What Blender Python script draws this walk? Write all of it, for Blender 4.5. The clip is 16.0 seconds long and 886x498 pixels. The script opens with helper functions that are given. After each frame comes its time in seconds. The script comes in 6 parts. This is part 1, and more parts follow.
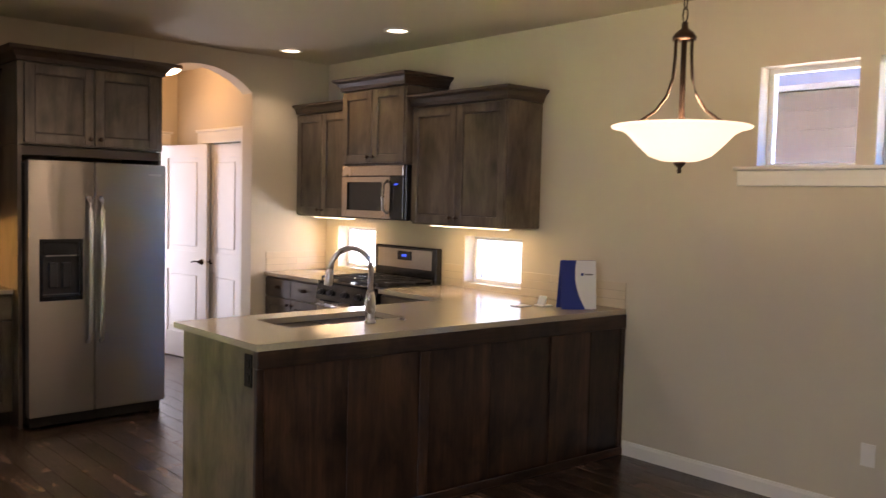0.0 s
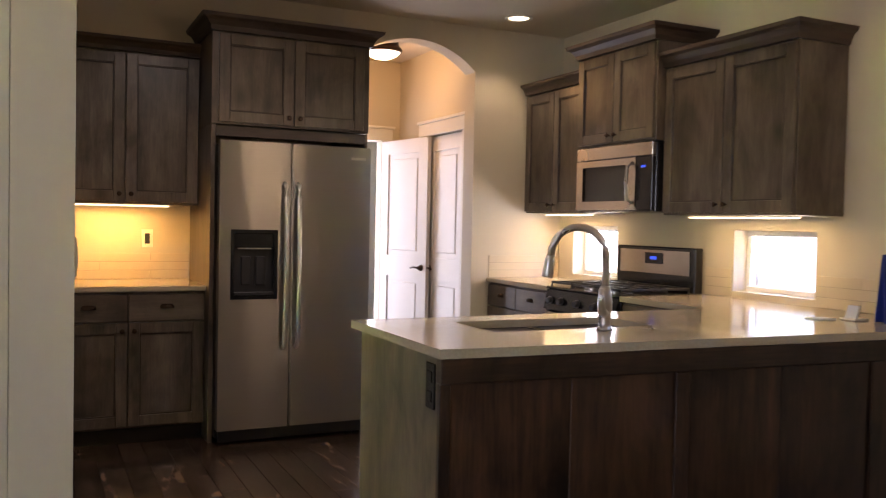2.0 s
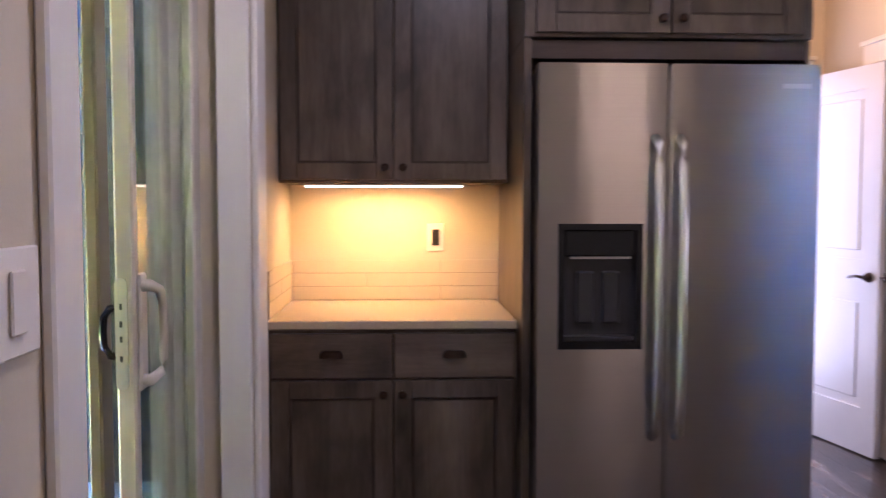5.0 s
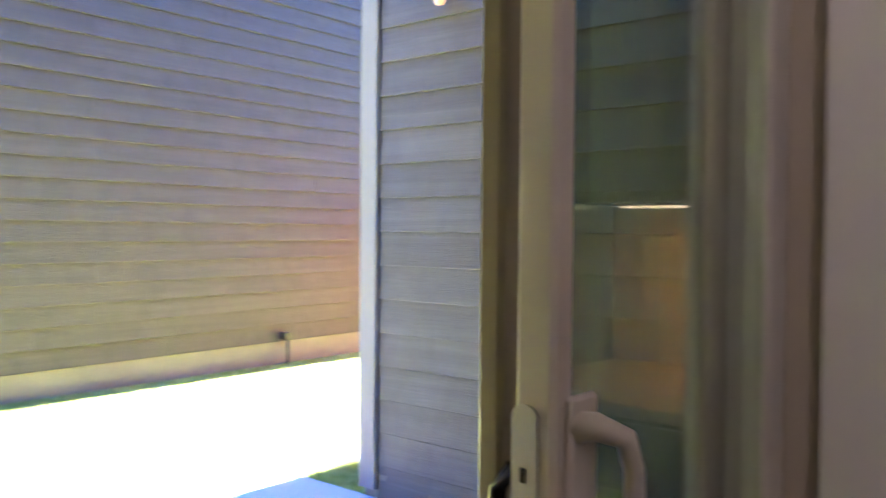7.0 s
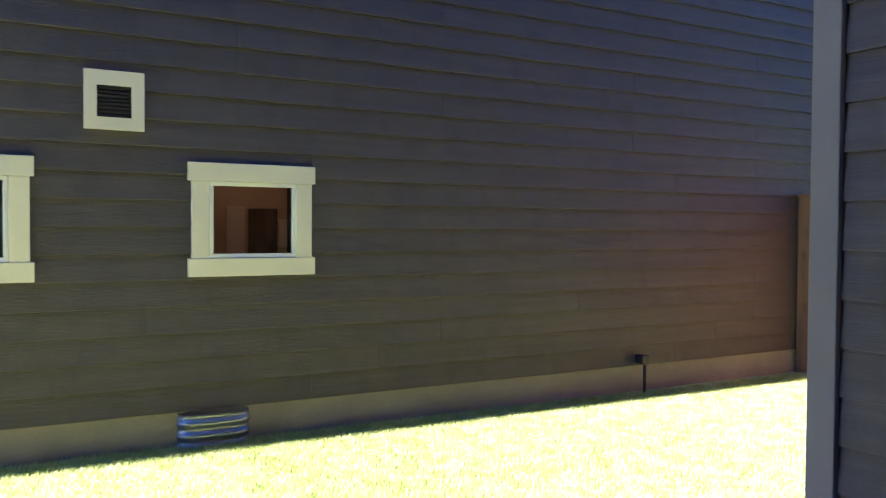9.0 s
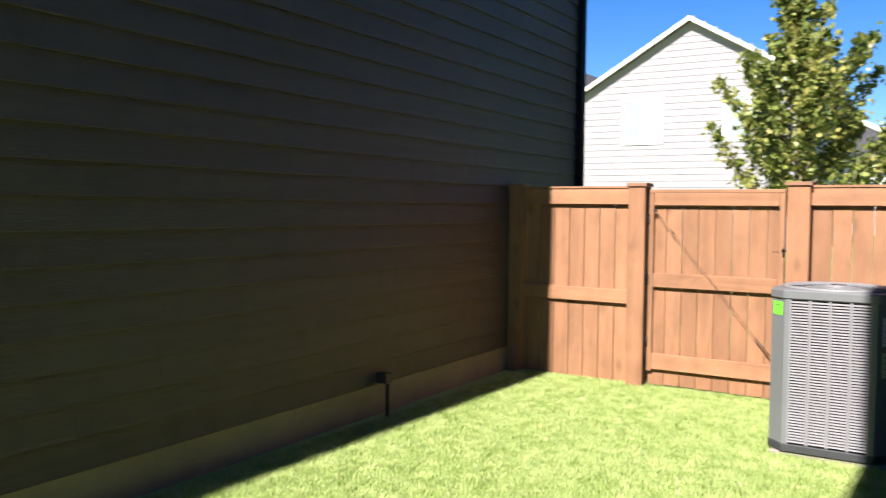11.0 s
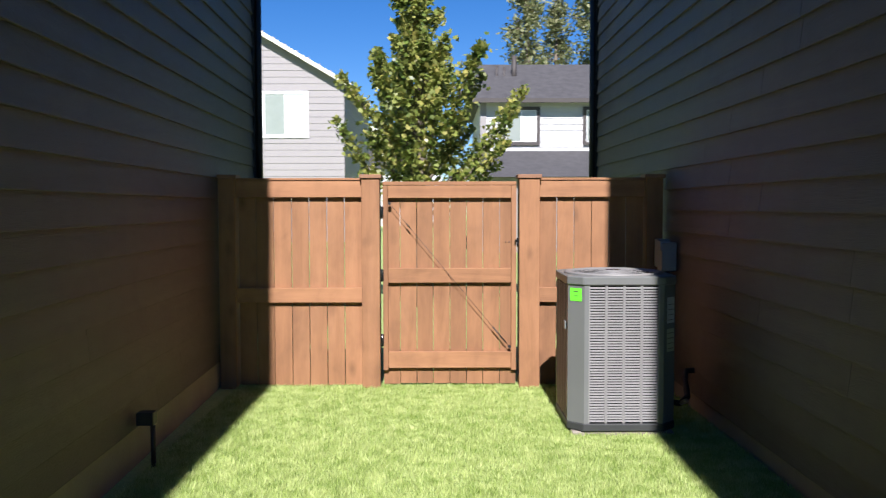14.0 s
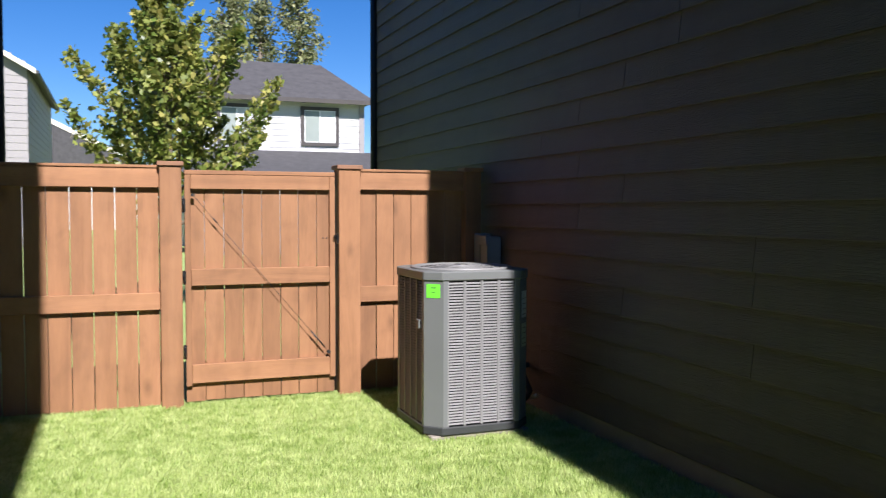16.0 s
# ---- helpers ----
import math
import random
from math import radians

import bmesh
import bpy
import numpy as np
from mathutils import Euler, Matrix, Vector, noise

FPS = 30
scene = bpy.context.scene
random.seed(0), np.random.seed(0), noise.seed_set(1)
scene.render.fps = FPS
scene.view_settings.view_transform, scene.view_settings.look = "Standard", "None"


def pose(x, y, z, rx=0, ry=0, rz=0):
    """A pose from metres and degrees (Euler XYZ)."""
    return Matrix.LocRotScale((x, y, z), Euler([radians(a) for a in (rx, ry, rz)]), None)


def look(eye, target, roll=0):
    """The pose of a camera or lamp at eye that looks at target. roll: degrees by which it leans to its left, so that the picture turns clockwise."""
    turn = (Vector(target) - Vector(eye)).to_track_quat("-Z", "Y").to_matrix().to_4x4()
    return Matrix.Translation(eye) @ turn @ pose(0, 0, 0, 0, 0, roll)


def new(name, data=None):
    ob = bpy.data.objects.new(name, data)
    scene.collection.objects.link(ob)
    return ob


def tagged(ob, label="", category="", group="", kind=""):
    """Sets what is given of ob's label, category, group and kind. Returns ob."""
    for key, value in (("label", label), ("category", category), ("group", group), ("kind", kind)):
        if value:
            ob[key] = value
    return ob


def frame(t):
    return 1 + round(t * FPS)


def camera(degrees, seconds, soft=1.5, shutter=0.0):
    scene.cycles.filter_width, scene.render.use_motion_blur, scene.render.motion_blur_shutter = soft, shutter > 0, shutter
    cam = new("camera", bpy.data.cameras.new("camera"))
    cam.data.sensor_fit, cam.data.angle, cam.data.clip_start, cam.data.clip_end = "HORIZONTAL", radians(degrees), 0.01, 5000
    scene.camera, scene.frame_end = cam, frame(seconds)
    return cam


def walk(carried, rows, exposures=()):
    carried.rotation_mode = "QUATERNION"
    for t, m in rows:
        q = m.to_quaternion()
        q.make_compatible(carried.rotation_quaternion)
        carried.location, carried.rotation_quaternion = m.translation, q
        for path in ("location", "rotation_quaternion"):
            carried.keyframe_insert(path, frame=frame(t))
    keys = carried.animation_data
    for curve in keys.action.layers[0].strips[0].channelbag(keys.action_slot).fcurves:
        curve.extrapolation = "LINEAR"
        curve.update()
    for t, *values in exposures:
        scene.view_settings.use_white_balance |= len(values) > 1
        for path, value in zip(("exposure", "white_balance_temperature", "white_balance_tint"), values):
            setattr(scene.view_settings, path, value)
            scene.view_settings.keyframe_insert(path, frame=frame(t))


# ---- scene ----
cam = camera(55.3, 16.0, soft=1.2, shutter=0.4)
PATH = [
    (0, (0.576, -0.173, 1.575), (1.919, 1.305, 1.458), 1.4),
    (0.5, (0.744, -0.116, 1.445), (1.96, 1.467, 1.328), 1.9),
    (1, (0.966, 0.073, 1.34), (2.062, 1.745, 1.273), 1.1),
    (1.5, (1.144, 0.36, 1.322), (2.103, 2.115, 1.275), 1.4),
    (2, (1.315, 0.709, 1.313), (2.178, 2.512, 1.253), 1.2),
    (2.5, (1.452, 1.092, 1.321), (2.247, 2.927, 1.27), 1.0),
    (3, (1.579, 1.481, 1.328), (2.229, 3.372, 1.283), 1.6),
    (3.2, (1.615, 1.645, 1.316), (2.205, 3.555, 1.275), 1.5),
    (5.3, (1.831, 3.136, 1.327), (1.731, 5.131, 1.208), 0.6),
    (5.5, (1.816, 3.279, 1.329), (1.567, 5.26, 1.205), 1.1),
    (6, (1.784, 3.581, 1.325), (1.202, 5.491, 1.212), 0.7),
    (6.5, (1.712, 3.829, 1.316), (0.789, 5.603, 1.268), -0.2),
    (7, (1.647, 4.054, 1.314), (0.36, 5.585, 1.27), 0.5),
    (7.5, (1.461, 4.252, 1.333), (-0.113, 5.485, 1.288), -0.2),
    (8, (1.242, 4.363, 1.344), (-0.507, 5.333, 1.309), 0.1),
    (8.2, (1.115, 4.403, 1.348), (-0.674, 5.296, 1.306), 0.5),
    (10.3, (-0.758, 4.627, 1.472), (-2.2, 6.01, 1.376), 0.4),
    (10.5, (-0.973, 4.639, 1.488), (-2.32, 6.113, 1.386), 0.5),
    (11, (-1.482, 4.596, 1.499), (-2.561, 6.277, 1.403), 0.6),
    (11.5, (-1.76, 4.61, 1.501), (-2.604, 6.419, 1.381), 0.2),
    (12, (-2.156, 4.608, 1.493), (-2.775, 6.505, 1.354), 0.3),
    (12.5, (-2.592, 4.534, 1.493), (-3.021, 6.482, 1.349), -0.1),
    (13, (-2.942, 4.575, 1.457), (-3.228, 6.549, 1.306), -0.0),
    (13.5, (-3.233, 4.631, 1.472), (-3.402, 6.619, 1.338), -0.0),
    (14, (-3.594, 4.708, 1.467), (-3.58, 6.705, 1.368), -0.1),
    (14.5, (-3.917, 4.858, 1.434), (-3.736, 6.847, 1.34), 0.1),
    (15, (-4.198, 5.004, 1.416), (-3.792, 6.96, 1.313), 0.4),
    (15.5, (-4.431, 5.153, 1.393), (-3.851, 7.064, 1.286), 0.0),
    (16, (-4.557, 5.394, 1.385), (-3.836, 7.257, 1.294), 0.1),
]
walk(cam, [(t, look(eye, target, roll)) for t, eye, target, roll in PATH], [
    (0.0, 6.36, 6500, 25), (3.2, 6.42, 6500, 25), (5.3, 6.72, 5300, 40), (6.3, 6.38, 6100, 36), (7.0, 5.5, 6000, 41), (7.6, 4.2, 5850, 49), (8.2, 3.4, 5700, 52),
    (10.4, 2.35, 6000, 22), (11.1, 1.5, 6150, 18), (11.8, 1.04, 6000, 17), (12.6, 0.92, 6000, 17), (13.5, 1.12, 5950, 17), (16.0, 1.18, 5950, 17)])

# ---- world, sun, daylight ----
SUN_EL = radians(43)
world = bpy.data.worlds.new("sky")
scene.world = world
world.use_nodes = True
wn = world.node_tree.nodes
sky = wn.new("ShaderNodeTexSky")
sky.sky_type, sky.sun_disc = "NISHITA", False
sky.sun_elevation, sky.sun_rotation = SUN_EL, math.pi
sky.altitude = 1500
sky.air_density, sky.dust_density, sky.ozone_density = 1.0, 0.0, 4.0
tone = wn.new("ShaderNodeHueSaturation")
tone.inputs["Hue"].default_value, tone.inputs["Saturation"].default_value = 0.506, 1.3
world.node_tree.links.new(sky.outputs[0], tone.inputs["Color"])
world.node_tree.links.new(tone.outputs[0], wn["Background"].inputs[0])
wn["Background"].inputs[1].default_value = 0.051


INDOOR = 0.038  # indoor lamps against full daylight


def lamp(name, kind, m, power, color, **kw):
    d = bpy.data.lights.new(name, kind)
    d.energy, d.color = power * (1.0 if kind == "SUN" else INDOOR), color
    for k, v in kw.items():
        if k == "size":
            d.size = v
        elif k == "size_y":
            d.shape, d.size_y = "RECTANGLE", v
        elif k == "radius":
            d.shadow_soft_size = v
        elif k == "angle":
            d.angle = v
        elif k == "cone":
            d.spot_size, d.spot_blend = v, 0.6
    ob = new(name, d)
    ob.matrix_world = m
    return ob


lamp("sun", "SUN", look((0, 0, 0), (0.0, math.cos(SUN_EL), -math.sin(SUN_EL))), 4.6, (1.0, 0.95, 0.87), angle=radians(0.6))
# daylight in the openings of the rooms
lamp("window_daylight", "AREA", look((-1.45, 0.2, 1.45), (1.0, 0.4, 1.3)), 18, (0.86, 0.93, 1.0), size=1.7, size_y=1.4)
lamp("hall_daylight", "AREA", look((3.62, 7.95, 1.2), (3.62, 7.0, 1.2)), 8, (0.86, 0.9, 1.0), size=0.95, size_y=1.9)
lamp("range_window_daylight", "AREA", look((5.12, 4.13, 1.13), (4.0, 4.13, 1.0)), 0.35, (0.78, 0.93, 1.0), size=0.5, size_y=0.3)
lamp("corner_window_daylight", "AREA", look((5.12, 5.79, 1.13), (4.0, 5.79, 1.0)), 2.0, (0.95, 0.98, 1.0), size=0.5, size_y=0.3)
# lamps of the kitchen
WARM = (1.0, 0.52, 0.12)
lamp("hutch_strip_light", "AREA", look((1.74, 6.25, 1.375), (1.74, 6.33, 0)), 1.9, WARM, size=0.42, size_y=0.04)
lamp("range_strip_light", "AREA", look((4.78, 4.15, 1.37), (4.78, 4.15, 0)), 0.9, (1, 0.66, 0.28), size=0.06, size_y=0.75)
lamp("corner_strip_light", "AREA", look((4.78, 5.85, 1.385), (4.78, 5.85, 0)), 0.9, (1, 0.66, 0.28), size=0.06, size_y=0.55)
for n, (lx, ly) in enumerate(((4.33, 5.86), (4.38, 4.55))):
    lamp("downlight", "SPOT", look((lx, ly, 2.745), (lx, ly, 0)), 7, (1, 0.78, 0.52), radius=0.05, cone=radians(115))
# unseen third downlight, added to brighten the hutch and refrigerator fronts
lamp("downlight", "SPOT", look((2.1, 4.35, 2.745), (2.1, 4.35, 0)), 18, (1, 0.9, 0.78), radius=0.05, cone=radians(165))
lamp("pendant_bulb", "POINT", pose(3.52, 1.69, 1.97), 8.5, (1, 0.72, 0.42), radius=0.1)
lamp("hall_bulb", "POINT", pose(3.75, 6.97, 2.52), 3.6, (1, 0.52, 0.17), radius=0.1)
# point light added for the warm tone behind the neighbour's pane
lamp("neighbour_room_bulb", "POINT", pose(-7.2, 6.9, 2.45), 24, (1, 0.6, 0.26), radius=0.12)
lamp("porch_bulb", "POINT", pose(-1.02, 7.19, 2.43), 0.35, (1, 0.45, 0.12), radius=0.02)


# ---- materials ----
def nodes_of(name):
    m = bpy.data.materials.new(name)
    m.use_nodes = True
    t = m.node_tree
    return m, t, t.nodes, t.links, t.nodes["Principled BSDF"]


def coords(t, stretch=(1, 1, 1), shuffle=True):
    n, l = t.nodes, t.links
    tc, mp = n.new("ShaderNodeTexCoord"), n.new("ShaderNodeMapping")
    mp.inputs["Scale"].default_value = stretch
    l.new(tc.outputs["Object"], mp.inputs["Vector"])
    if not shuffle:
        return mp.outputs[0]
    info, mul, add = n.new("ShaderNodeObjectInfo"), n.new("ShaderNodeMath"), n.new("ShaderNodeVectorMath")
    mul.operation, mul.inputs[1].default_value = "MULTIPLY", 37.0
    l.new(info.outputs["Random"], mul.inputs[0])
    l.new(mp.outputs[0], add.inputs[0])
    l.new(mul.outputs[0], add.inputs[1])
    return add.outputs[0]


def noise_node(t, vec, scale, detail=5, rough=0.55, distort=0.0):
    nz = t.nodes.new("ShaderNodeTexNoise")
    nz.inputs["Scale"].default_value, nz.inputs["Detail"].default_value = scale, detail
    nz.inputs["Roughness"].default_value, nz.inputs["Distortion"].default_value = rough, distort
    t.links.new(vec, nz.inputs["Vector"])
    return nz.outputs["Fac"]


def ramp(t, fac, stops):
    r = t.nodes.new("ShaderNodeValToRGB")
    e = r.color_ramp.elements
    while len(e) < len(stops):
        e.new(0.5)
    for k, (p, c) in zip(e, stops):
        k.position, k.color = p, (*c, 1)
    t.links.new(fac, r.inputs[0])
    return r.outputs[0]


def blend(t, fac, a, b, kind="MIX"):
    m = t.nodes.new("ShaderNodeMix")
    m.data_type, m.blend_type = "RGBA", kind
    for s, v in ((0, fac), (6, a), (7, b)):
        if isinstance(v, (int, float)):
            m.inputs[s].default_value = v
        elif isinstance(v, tuple):
            m.inputs[s].default_value = (*v, 1)
        else:
            t.links.new(v, m.inputs[s])
    return m.outputs[2]


def bumped(t, b, height, strength, dist=0.002):
    bp = t.nodes.new("ShaderNodeBump")
    bp.inputs["Strength"].default_value, bp.inputs["Distance"].default_value = strength, dist
    t.links.new(height, bp.inputs["Height"])
    t.links.new(bp.outputs[0], b.inputs["Normal"])


def plain(name, color, rough=0.5, metal=0.0, vary=0.12, scale=3.0, fine=90.0, bump=0.15, stretch=(1, 1, 1), spec=0.5, shuffle=True, coat=0.0):
    """Paint, plastic, stone and metal: a colour with two scales of variation and fine relief."""
    m, t, n, l, b = nodes_of(name)
    v = coords(t, stretch, shuffle)
    big, small = noise_node(t, v, scale, 4), noise_node(t, v, fine, 3)
    lo, hi = (tuple(min(1, c * f) for c in color) for f in (1 - vary, 1 + vary))
    col = ramp(t, big, [(0.3, lo), (0.7, hi)])
    col = blend(t, 0.25, col, ramp(t, small, [(0.3, lo), (0.7, hi)]))
    l.new(col, b.inputs["Base Color"])
    rr = n.new("ShaderNodeMapRange")
    rr.inputs[3].default_value, rr.inputs[4].default_value = max(0.02, rough * 0.85), min(1, rough * 1.15)
    l.new(big, rr.inputs[0])
    l.new(rr.outputs[0], b.inputs["Roughness"])
    b.inputs["Metallic"].default_value = metal
    b.inputs["Specular IOR Level"].default_value = spec
    b.inputs["Coat Weight"].default_value = coat
    if bump:
        bumped(t, b, small, bump)
    return m


def wood(name, dark, mid, light, stretch, rough=0.45, knots=1.0, grain=9.0, bump=0.25, shade=0.0, blotch=0.0, relief=0.002):
    """Stained boards: long streaks, fine grain and dark knots. stretch: small along the grain."""
    m, t, n, l, b = nodes_of(name)
    v = coords(t, stretch)
    streak = noise_node(t, v, grain * 0.14, 4, 0.6, 0.8)
    fine = noise_node(t, v, grain * 2.2, 6, 0.65, 0.3)
    col = ramp(t, streak, [(0.28, dark), (0.5, mid), (0.74, light)])
    col = blend(t, 0.28, col, ramp(t, fine, [(0.3, dark), (0.7, light)]))
    if knots:
        vor = n.new("ShaderNodeTexVoronoi")
        vor.inputs["Scale"].default_value = 3.4
        wide = coords(t, tuple(0.13 * s + 0.75 for s in stretch))
        l.new(wide, vor.inputs["Vector"])
        k = ramp(t, vor.outputs["Distance"], [(0.05, (1, 1, 1)), (0.10, (0.7, 0.7, 0.7)), (0.26, (0, 0, 0))])
        k = blend(t, 1.0, k, ramp(t, vor.outputs["Color"], [(0.56, (0, 0, 0)), (0.62, (1, 1, 1))]), "MULTIPLY")
        f = n.new("ShaderNodeMath")
        f.operation, f.inputs[1].default_value = "MULTIPLY", 0.75 * knots
        l.new(k, f.inputs[0])
        col = blend(t, f.outputs[0], col, tuple(c * 0.3 for c in dark))
    if blotch:
        wide = coords(t, (1, 1, 0.6))
        tone = ramp(t, noise_node(t, wide, 4.5, 5, 0.6, 0.5), [(0.32, (1 - blotch,) * 3), (0.5, (1, 1, 1)), (0.7, (1 + 0.6 * blotch,) * 3)])
        col = blend(t, 1.0, col, tone, "MULTIPLY")
    if shade:
        info = n.new("ShaderNodeObjectInfo")
        tone = ramp(t, info.outputs["Random"], [(0, (1 - shade,) * 3), (1, (1, 1, 1))])
        col = blend(t, 1.0, col, tone, "MULTIPLY")
    l.new(col, b.inputs["Base Color"])
    rr = n.new("ShaderNodeMapRange")
    rr.inputs[3].default_value, rr.inputs[4].default_value = rough * 0.8, rough * 1.25
    l.new(fine, rr.inputs[0])
    l.new(rr.outputs[0], b.inputs["Roughness"])
    bumped(t, b, fine, bump, relief)
    return m


def steel(name, color, rough, wave):
    """Steel brushed level: its highlights draw out upright, and the sheet is not quite flat."""
    m, t, n, l, b = nodes_of(name)
    v = coords(t, (1, 1, 1))
    fine = noise_node(t, coords(t, (3, 3, 420)), 1.0, 2)
    col = ramp(t, fine, [(0.3, tuple(0.98 * c for c in color)), (0.7, tuple(1.02 * c for c in color))])
    l.new(col, b.inputs["Base Color"])
    smear = noise_node(t, v, 2.3, 4)
    rr = n.new("ShaderNodeMapRange")
    rr.inputs[3].default_value, rr.inputs[4].default_value = rough * 0.85, rough * 1.2
    l.new(smear, rr.inputs[0])
    l.new(rr.outputs[0], b.inputs["Roughness"])
    b.inputs["Metallic"].default_value = 1.0
    tan = n.new("ShaderNodeTangent")
    tan.direction_type, tan.axis = "RADIAL", "Z"
    l.new(tan.outputs[0], b.inputs["Tangent"])
    b.inputs["Anisotropic"].default_value = 0.96
    b.inputs["Anisotropic Rotation"].default_value = 0.25
    bumped(t, b, noise_node(t, coords(t, (4.5, 4.5, 0.9)), 1.0, 2), wave, 0.012)
    return m


def glowing(name, color, strength, base=(0.9, 0.85, 0.75)):
    m, t, n, l, b = nodes_of(name)
    b.inputs["Base Color"].default_value = (*base, 1)
    b.inputs["Roughness"].default_value = 0.4
    b.inputs["Emission Color"].default_value = (*color, 1)
    b.inputs["Emission Strength"].default_value = strength
    return m


def glass(name, tint=(1, 1, 1), rough=0.0):
    m, t, n, l, b = nodes_of(name)
    b.inputs["Base Color"].default_value = (*tint, 1)
    b.inputs["Roughness"].default_value = rough
    b.inputs["Transmission Weight"].default_value = 1.0
    b.inputs["IOR"].default_value = 1.45
    return m


def turf_ground():
    m, t, n, l, b = nodes_of("lawn_soil")
    v = coords(t, shuffle=False)
    col = ramp(t, noise_node(t, v, 2.2, 6, 0.6), [(0.3, (0.20, 0.30, 0.07)), (0.7, (0.36, 0.44, 0.14))])
    col = blend(t, 0.4, col, ramp(t, noise_node(t, v, 60, 4), [(0.3, (0.12, 0.20, 0.04)), (0.7, (0.44, 0.52, 0.19))]))
    l.new(col, b.inputs["Base Color"])
    b.inputs["Roughness"].default_value = 0.95
    bumped(t, b, noise_node(t, v, 120, 4), 0.6, 0.01)
    return m


def leafy(name, c1, c2, c3, trans=0.25, rough=0.5, patch=0.35, size=2.0):
    m, t, n, l, b = nodes_of(name)
    g = n.new("ShaderNodeNewGeometry")
    v = coords(t, shuffle=False)
    col = ramp(t, g.outputs["Random Per Island"], [(0.0, c1), (0.55, c2), (1.0, c3)])
    col = blend(t, patch, col, ramp(t, noise_node(t, v, size, 5, 0.65, 0.6), [(0.38, c1), (0.62, c3)]))
    l.new(col, b.inputs["Base Color"])
    b.inputs["Roughness"].default_value = rough
    b.inputs["Transmission Weight"].default_value = 0.0
    tr, mix, out = n.new("ShaderNodeBsdfTranslucent"), n.new("ShaderNodeMixShader"), n["Material Output"]
    l.new(col, tr.inputs[0])
    mix.inputs[0].default_value = trans
    l.new(b.outputs[0], mix.inputs[1])
    l.new(tr.outputs[0], mix.inputs[2])
    l.new(mix.outputs[0], out.inputs[0])
    return m


PAINT = plain("beige_wall_paint", (0.56, 0.50, 0.38), 0.6, vary=0.03, scale=1.2, fine=160, bump=0.12)
CEIL = plain("beige_ceiling_paint", (0.56, 0.50, 0.39), 0.75, vary=0.03, scale=1.2, fine=140, bump=0.2)
TRIM = plain("white_trim_paint", (0.72, 0.70, 0.64), 0.35, vary=0.03, fine=60, bump=0.04)
DOORP = plain("white_door_paint", (0.74, 0.72, 0.70), 0.3, vary=0.03, fine=60, bump=0.04)
WV = wood("stained_alder_upright", (0.045, 0.033, 0.024), (0.108, 0.082, 0.060), (0.20, 0.158, 0.117), (6, 6, 0.8), 0.3, 0.9, 7, 0.15, 0.25, 0.5)
WH = wood("stained_alder_level", (0.04, 0.029, 0.021), (0.088, 0.066, 0.048), (0.16, 0.122, 0.09), (0.8, 0.8, 6), 0.3, 0.9, 7, 0.15, 0.25, 0.5)
WPANEL = wood("stained_alder_panel", (0.036, 0.026, 0.019), (0.095, 0.072, 0.053), (0.19, 0.15, 0.11), (5, 5, 0.5), 0.3, 0.9, 7, 0.15, 0.3, 0.5)
# Peninsula back and rails: streaky reddish alder, shade put into the darker tones.
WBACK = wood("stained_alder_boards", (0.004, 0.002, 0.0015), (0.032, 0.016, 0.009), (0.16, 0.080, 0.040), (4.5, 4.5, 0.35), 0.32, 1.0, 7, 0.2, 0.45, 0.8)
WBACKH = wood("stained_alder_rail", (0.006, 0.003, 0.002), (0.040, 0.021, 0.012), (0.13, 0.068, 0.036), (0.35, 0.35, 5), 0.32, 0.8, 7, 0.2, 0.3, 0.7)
# End panel: same alder lightened, so daylight from the side sits in its colour.
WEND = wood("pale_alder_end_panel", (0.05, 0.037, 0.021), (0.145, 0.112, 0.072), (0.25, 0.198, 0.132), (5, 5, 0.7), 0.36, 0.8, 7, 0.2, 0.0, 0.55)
WCROWN = wood("dark_crown_wood", (0.020, 0.012, 0.008), (0.04, 0.025, 0.017), (0.07, 0.046, 0.032), (1, 1, 6), 0.35, knots=0)
TOE = plain("dark_toe_kick", (0.02, 0.014, 0.01), 0.6)
QUARTZ = plain("beige_quartz", (0.42, 0.365, 0.265), 0.13, vary=0.12, scale=110, fine=420, bump=0.02, shuffle=False)
TILE = plain("cream_tile", (0.58, 0.50, 0.36), 0.3, vary=0.06, scale=6, fine=90, bump=0.05)
GROUT = plain("tan_grout", (0.40, 0.34, 0.25), 0.9, vary=0.08, bump=0.3)
STEEL = steel("brushed_stainless", (0.40, 0.39, 0.385), 0.31, 0.35)
STEELH = steel("brushed_stainless_level", (0.46, 0.43, 0.40), 0.26, 0.12)
HANDLE = plain("satin_steel_bar", (0.74, 0.73, 0.72), 0.3, 1.0, vary=0.03, bump=0.02)
CHROME = plain("satin_nickel", (0.52, 0.50, 0.48), 0.28, 1.0, vary=0.04, bump=0.02)
BLACK = plain("black_enamel", (0.012, 0.012, 0.013), 0.18, vary=0.1, bump=0.02)
CAST = plain("cast_iron", (0.018, 0.018, 0.018), 0.55, 0.3, vary=0.2, bump=0.3)
PLASTIC = plain("dark_grey_plastic", (0.03, 0.03, 0.032), 0.35, vary=0.1, bump=0.03)
BRONZE = plain("oil_rubbed_bronze", (0.055, 0.035, 0.025), 0.35, 0.85, vary=0.3, bump=0.1)
FLOORW = wood("dark_plank", (0.014, 0.008, 0.006), (0.05, 0.031, 0.021), (0.25, 0.165, 0.115), (9, 1.2, 9), 0.24, 0.3, 8, 0.4, 0.65, 0.85)
GAPW = plain("dark_plank_joint", (0.01, 0.007, 0.005), 0.8)
